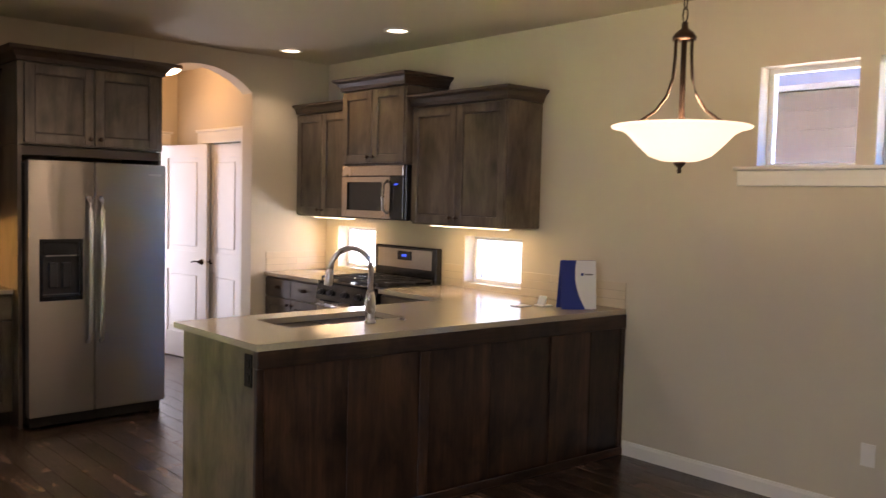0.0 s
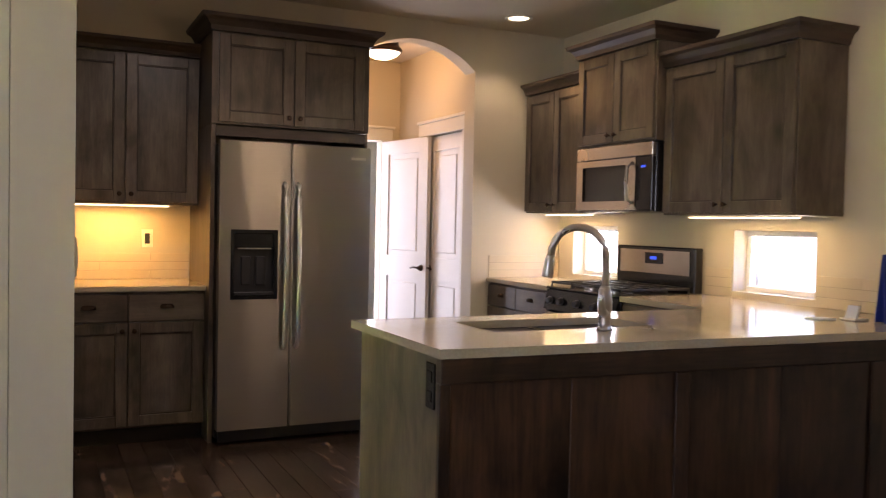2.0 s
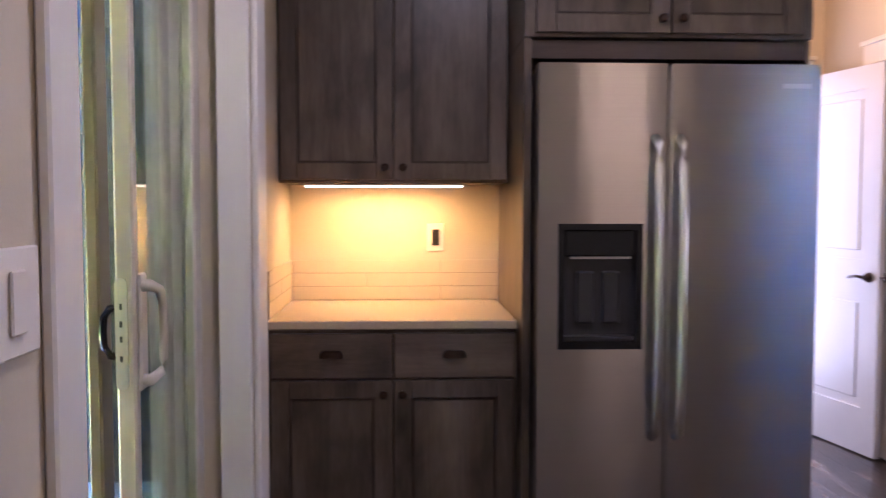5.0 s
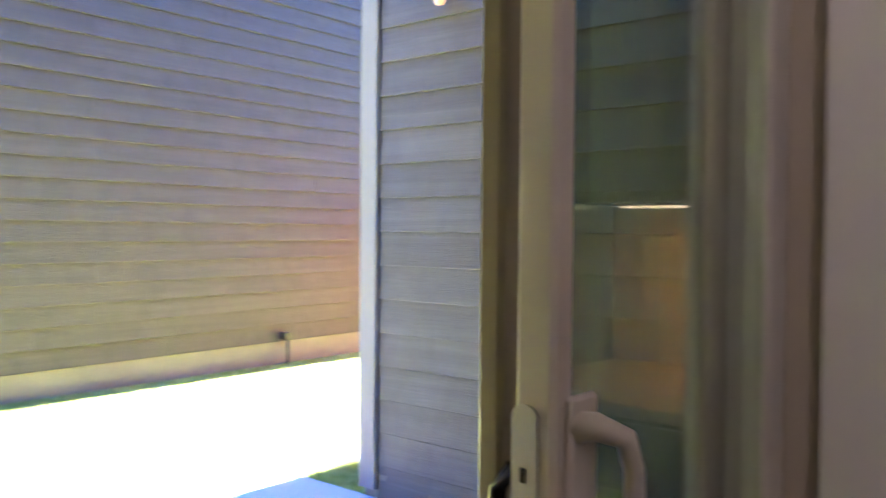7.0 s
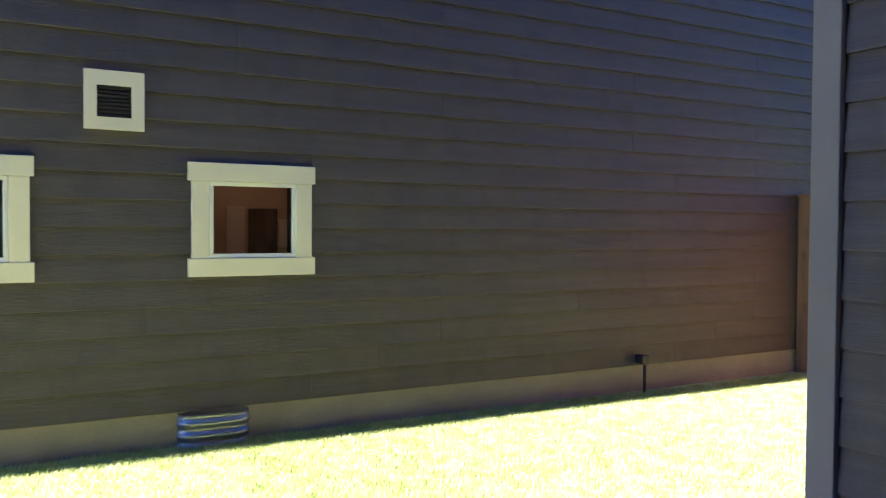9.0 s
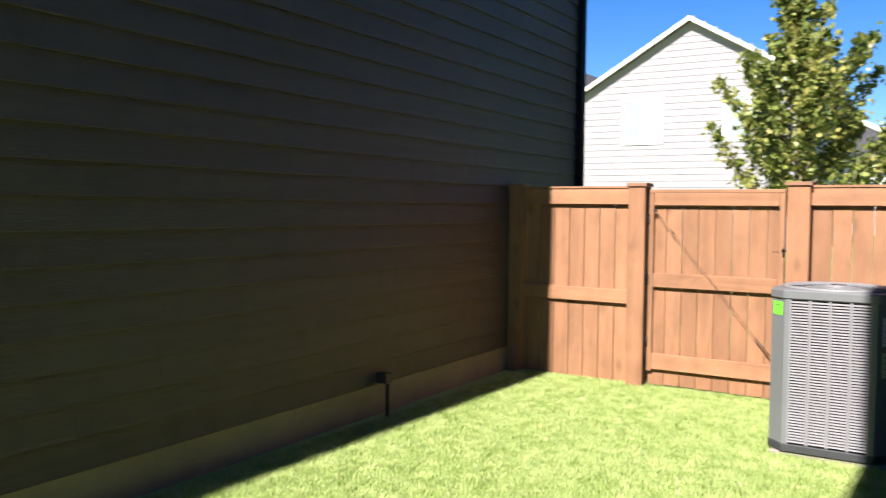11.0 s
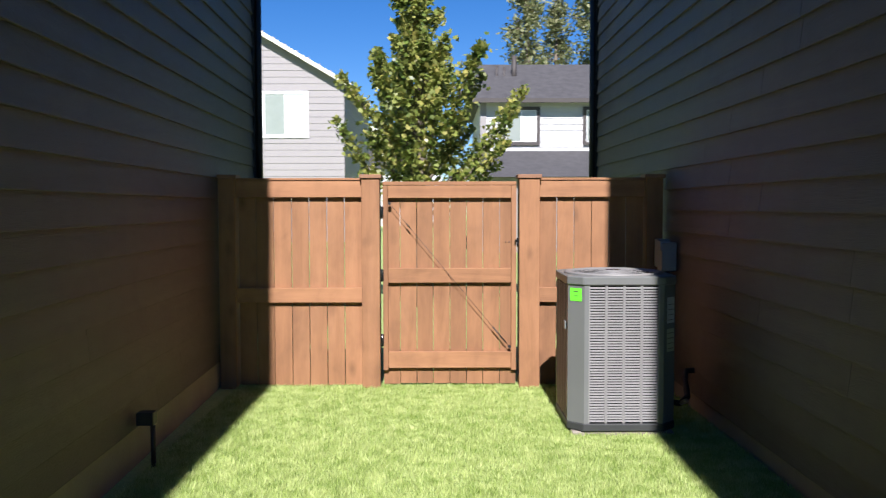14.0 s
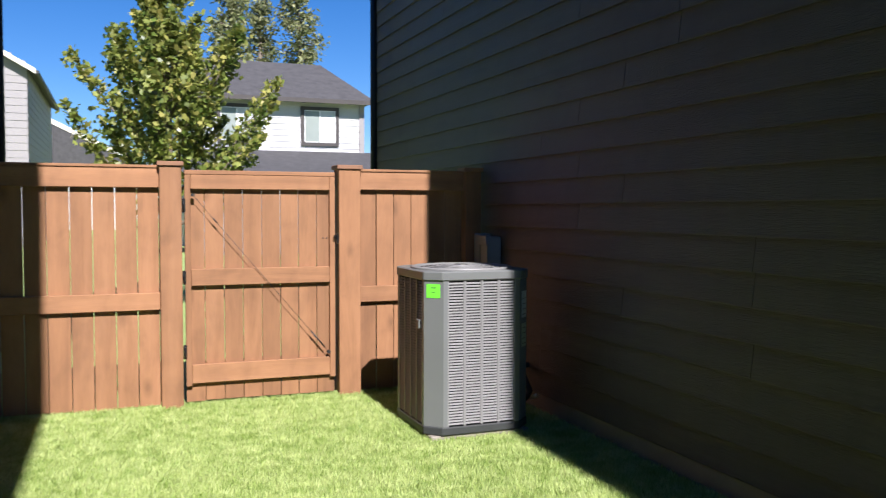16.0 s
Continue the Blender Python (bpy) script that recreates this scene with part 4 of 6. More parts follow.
hl = thing("hall_ceiling_light", (3.75, 6.97, 2.75), "flush hall ceiling lamp with lit glass dome and bronze rim", "light")
bm = bmesh.new()
lathe(bm, (3.75, 6.97, 2.65), [(0.0, -0.055), (0.06, -0.05), (0.11, -0.028), (0.138, 0.0)], 32)
part("dome", bm, BULB, hl)
bm = bmesh.new()
lathe(bm, (3.75, 6.97, 2.65), [(0.138, -0.004), (0.152, 0.0), (0.155, 0.02), (0.13, 0.05), (0.12, 0.099), (0.0, 0.099)], 32)
part("rim", bm, BRONZE, hl)

# doors of the hall
def panel_door(name, f, u0, u1, v0, v1, label, lever_u, side=1):
    d = thing(name, f((u0 + u1) / 2, v0, 0), label, "door", kind="structure")
    p1, p2 = (u0 + 0.11, u1 - 0.11, v0 + 0.24, v0 + 0.84), (u0 + 0.11, u1 - 0.11, v0 + 1.02, v1 - 0.12)
    part("leaf", pierced(bmesh.new(), u0, u1, v0, v1, -0.018, 0.018, f, [p1, p2]), DOORP, d)
    for a, b, c, e in (p1, p2):
        bm = B((a, c, -0.006), (b, e, 0.006), 0, f)
        bm2 = bm
        box(bm2, (a + 0.045, c + 0.045, -0.013), (b - 0.045, e - 0.045, 0.013), 0.006, f)
        part("panel", bm2, DOORP, d)
    bm = bmesh.new()
    c = [f(lever_u, v0 + 0.93, w) for w in (0.019, 0.026, 0.06)]
    tube(bm, c, 0.02, 12, [0.028, 0.026, 0.010])
    tube(bm, [f(lever_u, v0 + 0.93, 0.055), f(lever_u - side * 0.05, v0 + 0.935, 0.058), f(lever_u - side * 0.11, v0 + 0.925, 0.055)], 0.008, 8)
    part("lever_handle", bm, BRONZE, d, "dark bronze lever handle")
    return d


ang = math.atan2(7.10 - 7.80, 4.235 - 4.10)
ca, sa = math.cos(ang), math.sin(ang)
panel_door("door_1", lambda u, v, w: (4.10 + ca * u + sa * w, 7.80 + sa * u - ca * w, v), 0.0, 0.71, 0.008, 2.03, "open white two-panel hall door", 0.645)
panel_door("door_2", lambda u, v, w: (4.29 - w, u, v), 6.53, 7.21, 0.008, 2.03, "closed white two-panel door in the hall", 7.14)
bm = bmesh.new()
box(bm, (4.236, 6.425, 2.04), (4.2495, 7.34, 2.145), 0.003)
box(bm, (4.225, 6.415, 2.146), (4.2495, 7.36, 2.17), 0.003)
box(bm, (4.236, 6.425, 0), (4.2495, 6.518, 2.039), 0.003)
box(bm, (4.236, 7.222, 0), (4.2495, 7.315, 2.039), 0.003)
st("door_casing", bm, TRIM, "white door casing with a stepped header", "trim")
bm = bmesh.new()
box(bm, (3.19, 7.786, 2.04), (4.18, 7.7995, 2.145), 0.003)
box(bm, (3.17, 7.775, 2.146), (4.2, 7.7995, 2.17), 0.003)
box(bm, (3.2, 7.786, 0), (3.295, 7.7995, 2.039), 0.003)
st("door_casing", bm, TRIM, "white door casing with a stepped header", "trim")

# folder and cards on the counter
fo = thing("presentation_folder", (4.68, 3.1, 0.918), "navy and white presentation folder standing on the counter", "folder")
fd_ = Vector((0.193, -0.118, 0)).normalized()
fn = Vector((fd_.y, -fd_.x, 0))


def on_card(u, v, w):
    p = Vector((4.592, 3.155, 0.919)) + fd_ * u - fn * (-w) + Vector((0, 0, v)) + fn * (-0.12 * v)
    return tuple(p)


part("cover", B((0, 0, 0), (0.226, 0.30, 0.004), 0, on_card), NAVY, fo)
cv = [(0.226, 0.001), (0.226, 0.299), (0.10, 0.299)] + [(0.10 - 0.018 * math.sin(math.pi * k / 10) + 0.055 * (k / 10) ** 2, 0.299 - 0.298 * k / 10) for k in range(1, 11)]
part("white_band", prism(bmesh.new(), cv, 0.0045, 0.0055, on_card), CARD, fo)
part("logo", B((0.128, 0.205, 0.006), (0.145, 0.223, 0.0068), 0, on_card), NAVY, fo)
part("text_bar", B((0.15, 0.209, 0.006), (0.205, 0.219, 0.0068), 0, on_card), BOXGREY, fo)
part("back_cover", B((0.0, 0.0, -0.10), (0.226, 0.30, -0.096), 0, lambda u, v, w: on_card(u, v, w * (1 - v / 0.32))), NAVY, fo)
ch = thing("card_holder", (4.62, 3.33, 0.918), "small clear card holder with cards on the counter", "holder")
part("tray", B((4.58, 3.29, 0.919), (4.67, 3.37, 0.927), 0.002), PLATE, ch)
bm = bmesh.new()
prism(bm, [(0, 0), (0.012, 0), (0.03, 0.055), (0.022, 0.055)], 3.30, 3.36, lambda u, v, w: (4.60 + u, w, 0.928 + v))
part("cards", bm, CARD, ch)
ls = thing("leaflet_stack", (4.50, 3.40, 0.918), "small stack of white leaflets on the counter", "papers")
part("sheets", B((4.44, 3.36, 0.9185), (4.55, 3.44, 0.924), 0.001), CARD, ls)

# ---- patio door ----
SY0, SY1 = 3.985, 5.215
for a, b in (((HX + 0.001, 3.893, 0), (HX + 0.018, 3.983, 2.125)), ((HX + 0.001, 5.217, 0), (HX + 0.018, 5.355, 2.125)), ((HX + 0.001, 3.983, 2.042), (HX + 0.018, 5.217, 2.125))):
    st("slider_casing", B(a, b, 0.004), TRIM, "white painted patio door casing", "trim")
st("slider_jamb", B((1.325, SY1 - 0.028, 0), (HX - 0.001, SY1 - 0.001, 2.04), 0.003), TRIM, "white painted patio door jamb", "trim")
sd = thing("door_3", (1.25, 4.6, 0), "almond vinyl sliding patio door, half open", "door", kind="structure")
bm = bmesh.new()
box(bm, (1.15, SY0, 0), (HX - 0.002, SY0 + 0.03, 2.038), 0.003)
box(bm, (1.15, SY1 - 0.03, 0), (1.225, SY1, 2.038), 0.003)
box(bm, (1.15, SY0 + 0.031, 2.0), (HX - 0.002, SY1 - 0.031, 2.038), 0.003)
part("frame", bm, VINYL, sd)
bm = bmesh.new()
box(bm, (1.13, SY0 + 0.031, -0.09), (HX - 0.002, SY1 - 0.031, 0.012), 0.003)
for x in (1.20, 1.27):
    box(bm, (x, SY0 + 0.031, 0.0125), (x + 0.008, SY1 - 0.031, 0.024))
part("sill_track", bm, VINYL, sd)


def sash(name, x0, x1, y0, y1, label, material=VINYL, pane=TINTGLASS, lead=0.068, gx=0.5):
    bm = bmesh.new()
    for a, b in (((x0, y0, 0.03), (x1, y0 + lead, 1.995)), ((x0, y1 - 0.068, 0.03), (x1, y1, 1.995)), ((x0, y0 + lead + 0.0005, 0.03), (x1, y1 - 0.0685, 0.12)), ((x0, y0 + lead + 0.0005, 1.92), (x1, y1 - 0.0685, 1.995))):
        box(bm, a, b, 0.005)
    s = part(name, bm, material, sd, label)
    xm = x0 + (x1 - x0) * gx
    g = part("pane", B((xm - 0.005, y0 + lead - 0.002, 0.118), (xm + 0.005, y1 - 0.066, 1.922)), pane, s)
    g.visible_shadow = False
    return s


ss = sash("sliding_panel", 1.245, 1.284, 4.625, 5.18, "almond sliding glass panel", lead=0.03, gx=0.76)
sash("fixed_panel", 1.172, 1.20, 4.668, 5.182, "tan framed fixed panel with darkened glass", SHADEF, DARKGLASS)
bm = bmesh.new()
prism(bm, [(0.013 * math.cos(a) + 1.258, (0.10 if math.sin(a) > 0 else -0.10) + 0.013 * math.sin(a) + 1.06) for a in [2 * math.pi * k / 16 for k in range(16)]], 4.6215, 4.6245, lambda u, v, w: (u, w, v))
lp = part("lock_plate", bm, CHROME, ss, "steel mortise lock plate")
for z in (1.01, 1.05, 1.08, 1.115):
    part("lock_slot", B((1.255, 4.6195, z - 0.006), (1.260, 4.6212, z + 0.006)), CAST, lp)
bm = bmesh.new()
tube(bm, [(1.285, 4.655, 0.962), (1.303, 4.66, 0.960), (1.316, 4.685, 0.972), (1.319, 4.695, 1.0), (1.319, 4.697, 1.06), (1.319, 4.695, 1.115), (1.316, 4.685, 1.143), (1.303, 4.66, 1.155), (1.285, 4.655, 1.153)], 0.011, 10, [0.014, 0.012, 0.010, 0.009, 0.009, 0.009, 0.010, 0.012, 0.014])
box(bm, (1.2825, 4.64, 0.94), (1.291, 4.685, 1.18), 0.004)
part("inside_handle", bm, VINYL, ss, "almond D-shaped pull handle")
bm = bmesh.new()
tube(bm, [(1.245, 4.652, 1.01), (1.226, 4.648, 1.012), (1.215, 4.645, 1.03), (1.213, 4.645, 1.06), (1.215, 4.645, 1.09), (1.226, 4.648, 1.108), (1.245, 4.652, 1.11)], 0.008, 8)
part("outside_handle", bm, BLACK, ss, "black outside pull")

# ---- outdoors: ground ----
st("ground", B((-70, -60, GZ - 0.3), (70, 160, GZ)), SOIL, "green lawn reaching between and beyond the houses", "ground")
bm = bmesh.new()
box(bm, (-2.2, 3.6, GZ - 0.1), (1.13, 5.48, GZ + 0.012), 0.008)
box(bm, (-2.2, 5.49, GZ - 0.1), (1.22, 7.255, GZ + 0.012), 0.008)
st("patio_slab", bm, SLAB, "grey broom-finished concrete patio slab", "patio")


def blades(name, x0, x1, y0, y1, count, seed, skip=None):
    rng = np.random.default_rng(seed)
    x, y = rng.uniform(x0, x1, count), rng.uniform(y0, y1, count)
    if skip:
        keep = ~((x > skip[0]) & (x < skip[1]) & (y > skip[2]) & (y < skip[3]))
        x, y = x[keep], y[keep]
    n = len(x)
    a, lean, h = rng.uniform(0, 2 * np.pi, n), rng.normal(0.0, 0.012, (2, n)), rng.uniform(0.018, 0.036, n)
    w = rng.uniform(0.0022, 0.0042, n)
    v = np.zeros((n, 3, 3))
    v[:, 0] = np.c_[x - w * np.cos(a), y - w * np.sin(a), np.full(n, GZ - 0.002)]
    v[:, 1] = np.c_[x + w * np.cos(a), y + w * np.sin(a), np.full(n, GZ - 0.002)]
    v[:, 2] = np.c_[x + lean[0], y + lean[1], GZ + h]
    me = bpy.data.meshes.new(name)
    me.vertices.add(3 * n)
    me.vertices.foreach_set("co", v.ravel())
    me.loops.add(3 * n)
    me.loops.foreach_set("vertex_index", np.arange(3 * n, dtype=np.int32))
    me.polygons.add(n)
    me.polygons.foreach_set("loop_start", np.arange(0, 3 * n, 3, dtype=np.int32))
    me.update()
    me.validate()
    me.materials.append(BLADE)
    return tagged(new(name, me), "short bright green turf grass", "grass", kind="stuff")


blades("turf_grass", -5.35, -1.6, 5.8, 12.2, 330000, 3, (-2.2, -1.0, 3.0, 7.27))
blades("turf_grass", -5.35, -2.2, 3.6, 5.8, 50000, 4)


# ---- lap siding, board by board ----
LAP, BL = 0.178, 3.66


def board_mesh(name, length, axis, material, out, low=0.0, high=0.196):
    """One lapped board: out is the sign of the way it faces."""
    bm = bmesh.new()
    prof = [(0.0, low), (0.0305 - 0.112 * low, low), (0.032 - 0.112 * low, low + 0.004), (0.032 - 0.112 * high, high), (0.0, high)]
    f = (lambda u, v, w: (out * u, w, v)) if axis == "y" else (lambda u, v, w: (w, out * u, v))
    prism(bm, prof, 0.0015, length - 0.0015, f)
    return mesh_of(name, bm, material)


def side_wall(parent, axis, plane, out, a, b, z0, z1, material, seed, holes=()):
    rng = random.Random(seed)
    made = {}
    k = 0
    z = z0
    while z < z1 - 0.02:
        p = a - rng.choice((0, 0.3, 0.62, 0.45, 0.15)) * BL
        while p < b - 0.01:
            s, e = max(a, p), min(b, p + BL)
            if e - s > 0.02:
                cuts = [(s, e, 0.0, 0.196)]
                for h0, h1, g0, g1 in holes:
                    if g0 < z + 0.196 and g1 > z:
                        more = []
                        for c0, c1, l0, l1 in cuts:
                            if c1 <= h0 or c0 >= h1:
                                more.append((c0, c1, l0, l1))
                                continue
                            more += [q for q in ((c0, h0, l0, l1), (h1, c1, l0, l1), (max(c0, h0), min(c1, h1), l0, g0 - z), (max(c0, h0), min(c1, h1), g1 - z, l1)) if q[1] - q[0] > 0.01 and q[3] - q[2] > 0.01]
                        cuts = more
                for c0, c1, l0, l1 in cuts:
                    key = (round(c1 - c0, 2), round(l0, 3), round(l1, 3))
                    if key not in made:
                        made[key] = board_mesh("siding_board", key[0], axis, material, out, l0, l1)
                    piece("siding_board", made[key], parent, (plane, c0, z) if axis == "y" else (c0, plane, z))
            p += BL
        z += LAP
        k += 1


nb = thing("neighbour_house", (-8.0, 3.5, GZ), "dark taupe lap-sided neighbouring house with cream window trim", "house")
PANES = [(5.893, 6.517, 1.155, 1.682), (4.058, 4.677, 1.145, 1.675)]
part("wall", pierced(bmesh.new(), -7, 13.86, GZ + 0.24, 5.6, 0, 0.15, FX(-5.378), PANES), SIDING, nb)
part("rear_wall", B((-12, -7, GZ + 0.24), (-8.4, 13.86, 5.6)), SIDING, nb)
for ya, yb in ((-7, -6.85), (13.71, 13.86)):
    part("end_wall", B((-8.399, ya, GZ + 0.24), (-5.5285, yb, 5.6)), SIDING, nb)
part("room_wall", B((-8.399, -6.84, GZ + 0.24), (-8.35, 13.7, 2.6)), PAINT, nb)
part("room_wall", B((-8.349, 5.1, GZ + 0.24), (-5.53, 5.2, 2.6)), PAINT, nb)
part("room_wall", B((-8.349, 8.0, GZ + 0.24), (-5.53, 8.1, 2.6)), PAINT, nb)
part("room_floor", B((-8.349, -6.84, GZ + 0.24), (-5.53, 13.7, GZ + 0.26)), FLOORW, nb)
part("room_ceiling", B((-8.399, -6.84, 2.601), (-5.53, 13.7, 2.7)), CEIL, nb)
part("room_door", B((-8.3495, 6.86, 0.15), (-8.32, 7.06, 1.58), 0.006), DOORP, nb, "pale interior door")
# Grey sheet behind the left pane paints in its reflection.
part("window_blind", B((-5.47, 4.07, 1.15), (-5.46, 4.67, 1.67)), PALEPANE, nb, "drawn grey window blind")
part("room_picture", B((-8.3495, 7.41, 1.15), (-8.33, 7.53, 1.45), 0.003), CARD, nb, "pale framed picture")
part("room_cabinet", B((-8.3495, 7.10, 0.15), (-8.15, 7.36, 1.56), 0.006), WV, nb, "brown wooden tall cabinet")
part("foundation", B((-11.9, -6.9, GZ - 0.2), (-5.36, 13.83, GZ + 0.239), 0.004), CONC, nb, "bare concrete foundation")
part("corner_board", B((-5.40, 13.78, GZ + 0.24), (-5.335, 13.88, 5.6), 0.003), DARKTRIM, nb)
bm = bmesh.new()
tube(bm, [(-5.30, 13.82, GZ + 0.1), (-5.30, 13.82, 5.5)], 0.035, 8)
part("downspout", bm, DARKTRIM, nb, "dark brown downspout")
bm = bmesh.new()
prism(bm, [(-5.05, 5.6), (-5.05, 5.74), (-8.7, 7.9), (-12.3, 5.74), (-12.3, 5.6)], -7.3, 14.2, lambda u, v, w: (u, w, v))
nb_roof = part("roof", bm, SHINGLE, nb)


def trim_window(parent, y0, y1, z0, z1, pane=HGLASSY, x=-5.35, name="window"):
    """A small window with cream boards round it, wider at head and foot."""
    g = 0.13
    bm = bmesh.new()
    a, b, c, d = y0 + g + 0.001, y1 - g - 0.001, z0 + 0.127, z1 - 0.127
    for q in ((a, c, b, c + 0.028), (a, d - 0.028, b, d), (a, c + 0.0285, a + 0.028, d - 0.0285), (b - 0.028, c + 0.0285, b, d - 0.0285)):
        box(bm, (x - 0.02, q[0], q[1]), (x + 0.018, q[2], q[3]), 0.002)
    w = part(name, bm, WINVINYL, parent, "cream trimmed small window")
    for p, q in (((y0 - 0.012, z1 - 0.125), (y1 + 0.012, z1)), ((y0 - 0.012, z0), (y1 + 0.012, z0 + 0.125)), ((y0 + 0.012, z0 + 0.1255), (y0 + g, z1 - 0.1255)), ((y1 - g, z0 + 0.1255), (y1 - 0.012, z1 - 0.1255))):
        part("trim_board", B((x - 0.02, *p), (x + (0.030 if q[1] - p[1] < 0.2 else 0.026), *q), 0.003), WHITETRIM, w)
    part("pane", B((x - 0.004, a + 0.026, c + 0.026), (x + 0.004, b - 0.026, d - 0.026)), pane, w, "dark reflecting glass").visible_shadow = False


# Unseen base for the added room light; it has no globe.
nl = thing("neighbour_ceiling_lamp", (-7.2, 6.9, 2.6), "lit warm ceiling globe lamp in the neighbouring room", "lamp")
bm = bmesh.new()
lathe(bm, (-7.2, 6.9, 2.60), [(0.0, -0.001), (0.10, -0.001), (0.11, -0.012), (0.06, -0.028), (0.0, -0.03)], 20)
part("base", bm, BRONZE, nl)

trim_window(nb, 5.765, 6.645, 1.03, 1.807)
trim_window(nb, 3.93, 4.805, 1.02, 1.80)
bm = bmesh.new()
pierced(bm, 5.105, 5.47, 1.99, 2.366, 0, 0.04, FXP(-5.36), [(5.18, 5.392, 2.068, 2.272)])
gv = part("gable_vent", bm, WHITETRIM, nb, "white framed square wall vent")
for k in range(8):
    part("slat", B((-5.352, 5.182, 2.07 + 0.0252 * k), (-5.335, 5.39, 2.085 + 0.0252 * k)), DARKTRIM, gv)

oh = thing("own_house", (0.5, 9, GZ), "dark taupe lap-sided house beside the yard", "house")
part("upper_storey", B((-1.575, -2.9, 2.95), (5.4, 3.58, 5.6)), SIDING, oh)
part("upper_storey", B((1.24, 3.581, 2.95), (5.4, 7.295, 5.6)), SIDING, oh)
part("upper_storey", B((-1.575, 7.296, 2.95), (5.4, 15.37, 5.6)), SIDING, oh)
part("yard_wall", B((-1.575, 7.3, GZ), (-1.45, 15.37, 2.949)), SIDING, oh)
part("patio_wall", B((-1.449, 7.296, GZ), (1.24, 7.42, 2.949)), SIDING, oh)
part("patio_end_wall", B((1.2405, 6.602, GZ), (1.33, 7.42, 2.949)), SIDING, oh)
part("foundation", B((-1.60, 7.275, GZ - 0.2), (-1.44, 15.35, GZ + 0.13), 0.003), CONC, oh)
part("north_wall", B((-1.449, 15.25, GZ), (5.4, 15.37, 2.949)), SIDING, oh)
part("corner_board", B((-1.62, 7.245, GZ + 0.05), (-1.5, 7.274, 5.6), 0.003), CORNERB, oh, "pale grey corner board")
part("corner_board", B((-1.622, 7.2745, GZ + 0.05), (-1.598, 7.36, 5.6), 0.003), CORNERB, oh, "pale grey corner board")
part("corner_board", B((-1.63, 15.28, GZ + 0.13), (-1.57, 15.4, 5.6), 0.003), DARKTRIM, oh)
bm = bmesh.new()
tube(bm, [(-1.70, 15.05, GZ + 0.1), (-1.70, 15.05, 5.5)], 0.04, 8)
part("downspout", bm, DARKTRIM, oh, "dark brown downspout")
FULL = [(-2.10, 5.6), (-2.10, 5.74), (2.0, 8.1), (5.9, 5.74), (5.9, 5.6)]
for y0, y1, line in ((-3.2, 3.9, FULL), (3.9, 7.0, [(1.24, 5.6), (1.24, 7.66), *FULL[2:]]), (7.0, 15.7, FULL)):
    bm = bmesh.new()
    prism(bm, line, y0, y1, lambda u, v, w: (u, w, v))
    part("roof", bm, SHINGLE, oh)
# Unseen beam added over the open patio to hold the eave's shadow line.
part("eave_beam", B((-2.10, 3.902, 5.6), (-1.46, 6.998, 5.735), 0.004), DARKEAVE, oh)

pl = thing("porch_lamp", (-1.02, 7.2, 2.35), "small dark wall lamp with a lit orange bulb", "lamp")
bm = bmesh.new()
lathe(bm, (-1.02, 7.245, 2.52), [(0, 0.0), (0.05, 0.0), (0.055, -0.012), (0.0, -0.014)], 18, "y")
part("backplate", bm, DARKTRIM, pl)
bm = bmesh.new()
tube(bm, [(-1.02, 7.235, 2.52), (-1.02, 7.19, 2.53), (-1.02, 7.185, 2.50), (-1.02, 7.185, 2.47)], 0.012, 8)
lathe(bm, (-1.02, 7.185, 2.44), [(0.05, 0.0), (0.045, 0.025), (0.02, 0.05), (0, 0.055)], 18)
part("shade", bm, DARKTRIM, pl)
bm = bmesh.new()
lathe(bm, (-1.02, 7.185, 2.40), [(0, 0.0), (0.018, 0.006), (0.028, 0.025), (0.024, 0.05), (0.012, 0.065)], 16)
part("bulb", bm, ORANGE, pl)

hs = thing("garden_hose", (-0.33, 6.98, GZ + 0.025), "coiled blue garden hose lying on the patio", "hose")
bm = bmesh.new()
pts = []
rr = random.Random(5)
for k in range(120):
    a = 2 * math.pi * k / 22
    r = 0.17 + 0.05 * math.sin(k * 0.37) + 0.015 * rr.random()
    pts.append((-0.36 + 1.35 * r * math.cos(a), 6.97 + r * math.sin(a), GZ + 0.04 + 0.0008 * k + 0.01 * math.sin(k * 0.9)))
tube(bm, pts, 0.011, 6)
part("coil", bm, HOSE, hs)

# ---- fence and gate ----
fn_ = thing("yard_fence", (-3.5, 12.14, GZ), "brown stained cedar board fence with capped posts", "fence")
FB = 1.70


def post(x0, x1, top=1.715):
    p = part("post", B((x0, 12.05, GZ - 0.05), (x1, 12.05 + (x1 - x0), top), 0.004), FENCEV, fn_)
    bm = bmesh.new()
    box(bm, (x0 - 0.016, 12.034, top + 0.001), (x1 + 0.016, 12.066 + (x1 - x0), top + 0.035), 0.004)
    part("post_cap", bm, FENCEC, p, "flat wooden post cap")


for a, b in ((-5.49, -5.345), (-4.25, -4.092), (-2.878, -2.70), (-1.775, -1.63)):
    post(a, b)
fb_meshes = [mesh_of("fence_board", B((0.003 + j, 0, 0), (0.124 - j, 0.018, 1.79), 0.002), FENCEV) for j in (0.0, 0.0008, 0.0016)]
rb = random.Random(11)


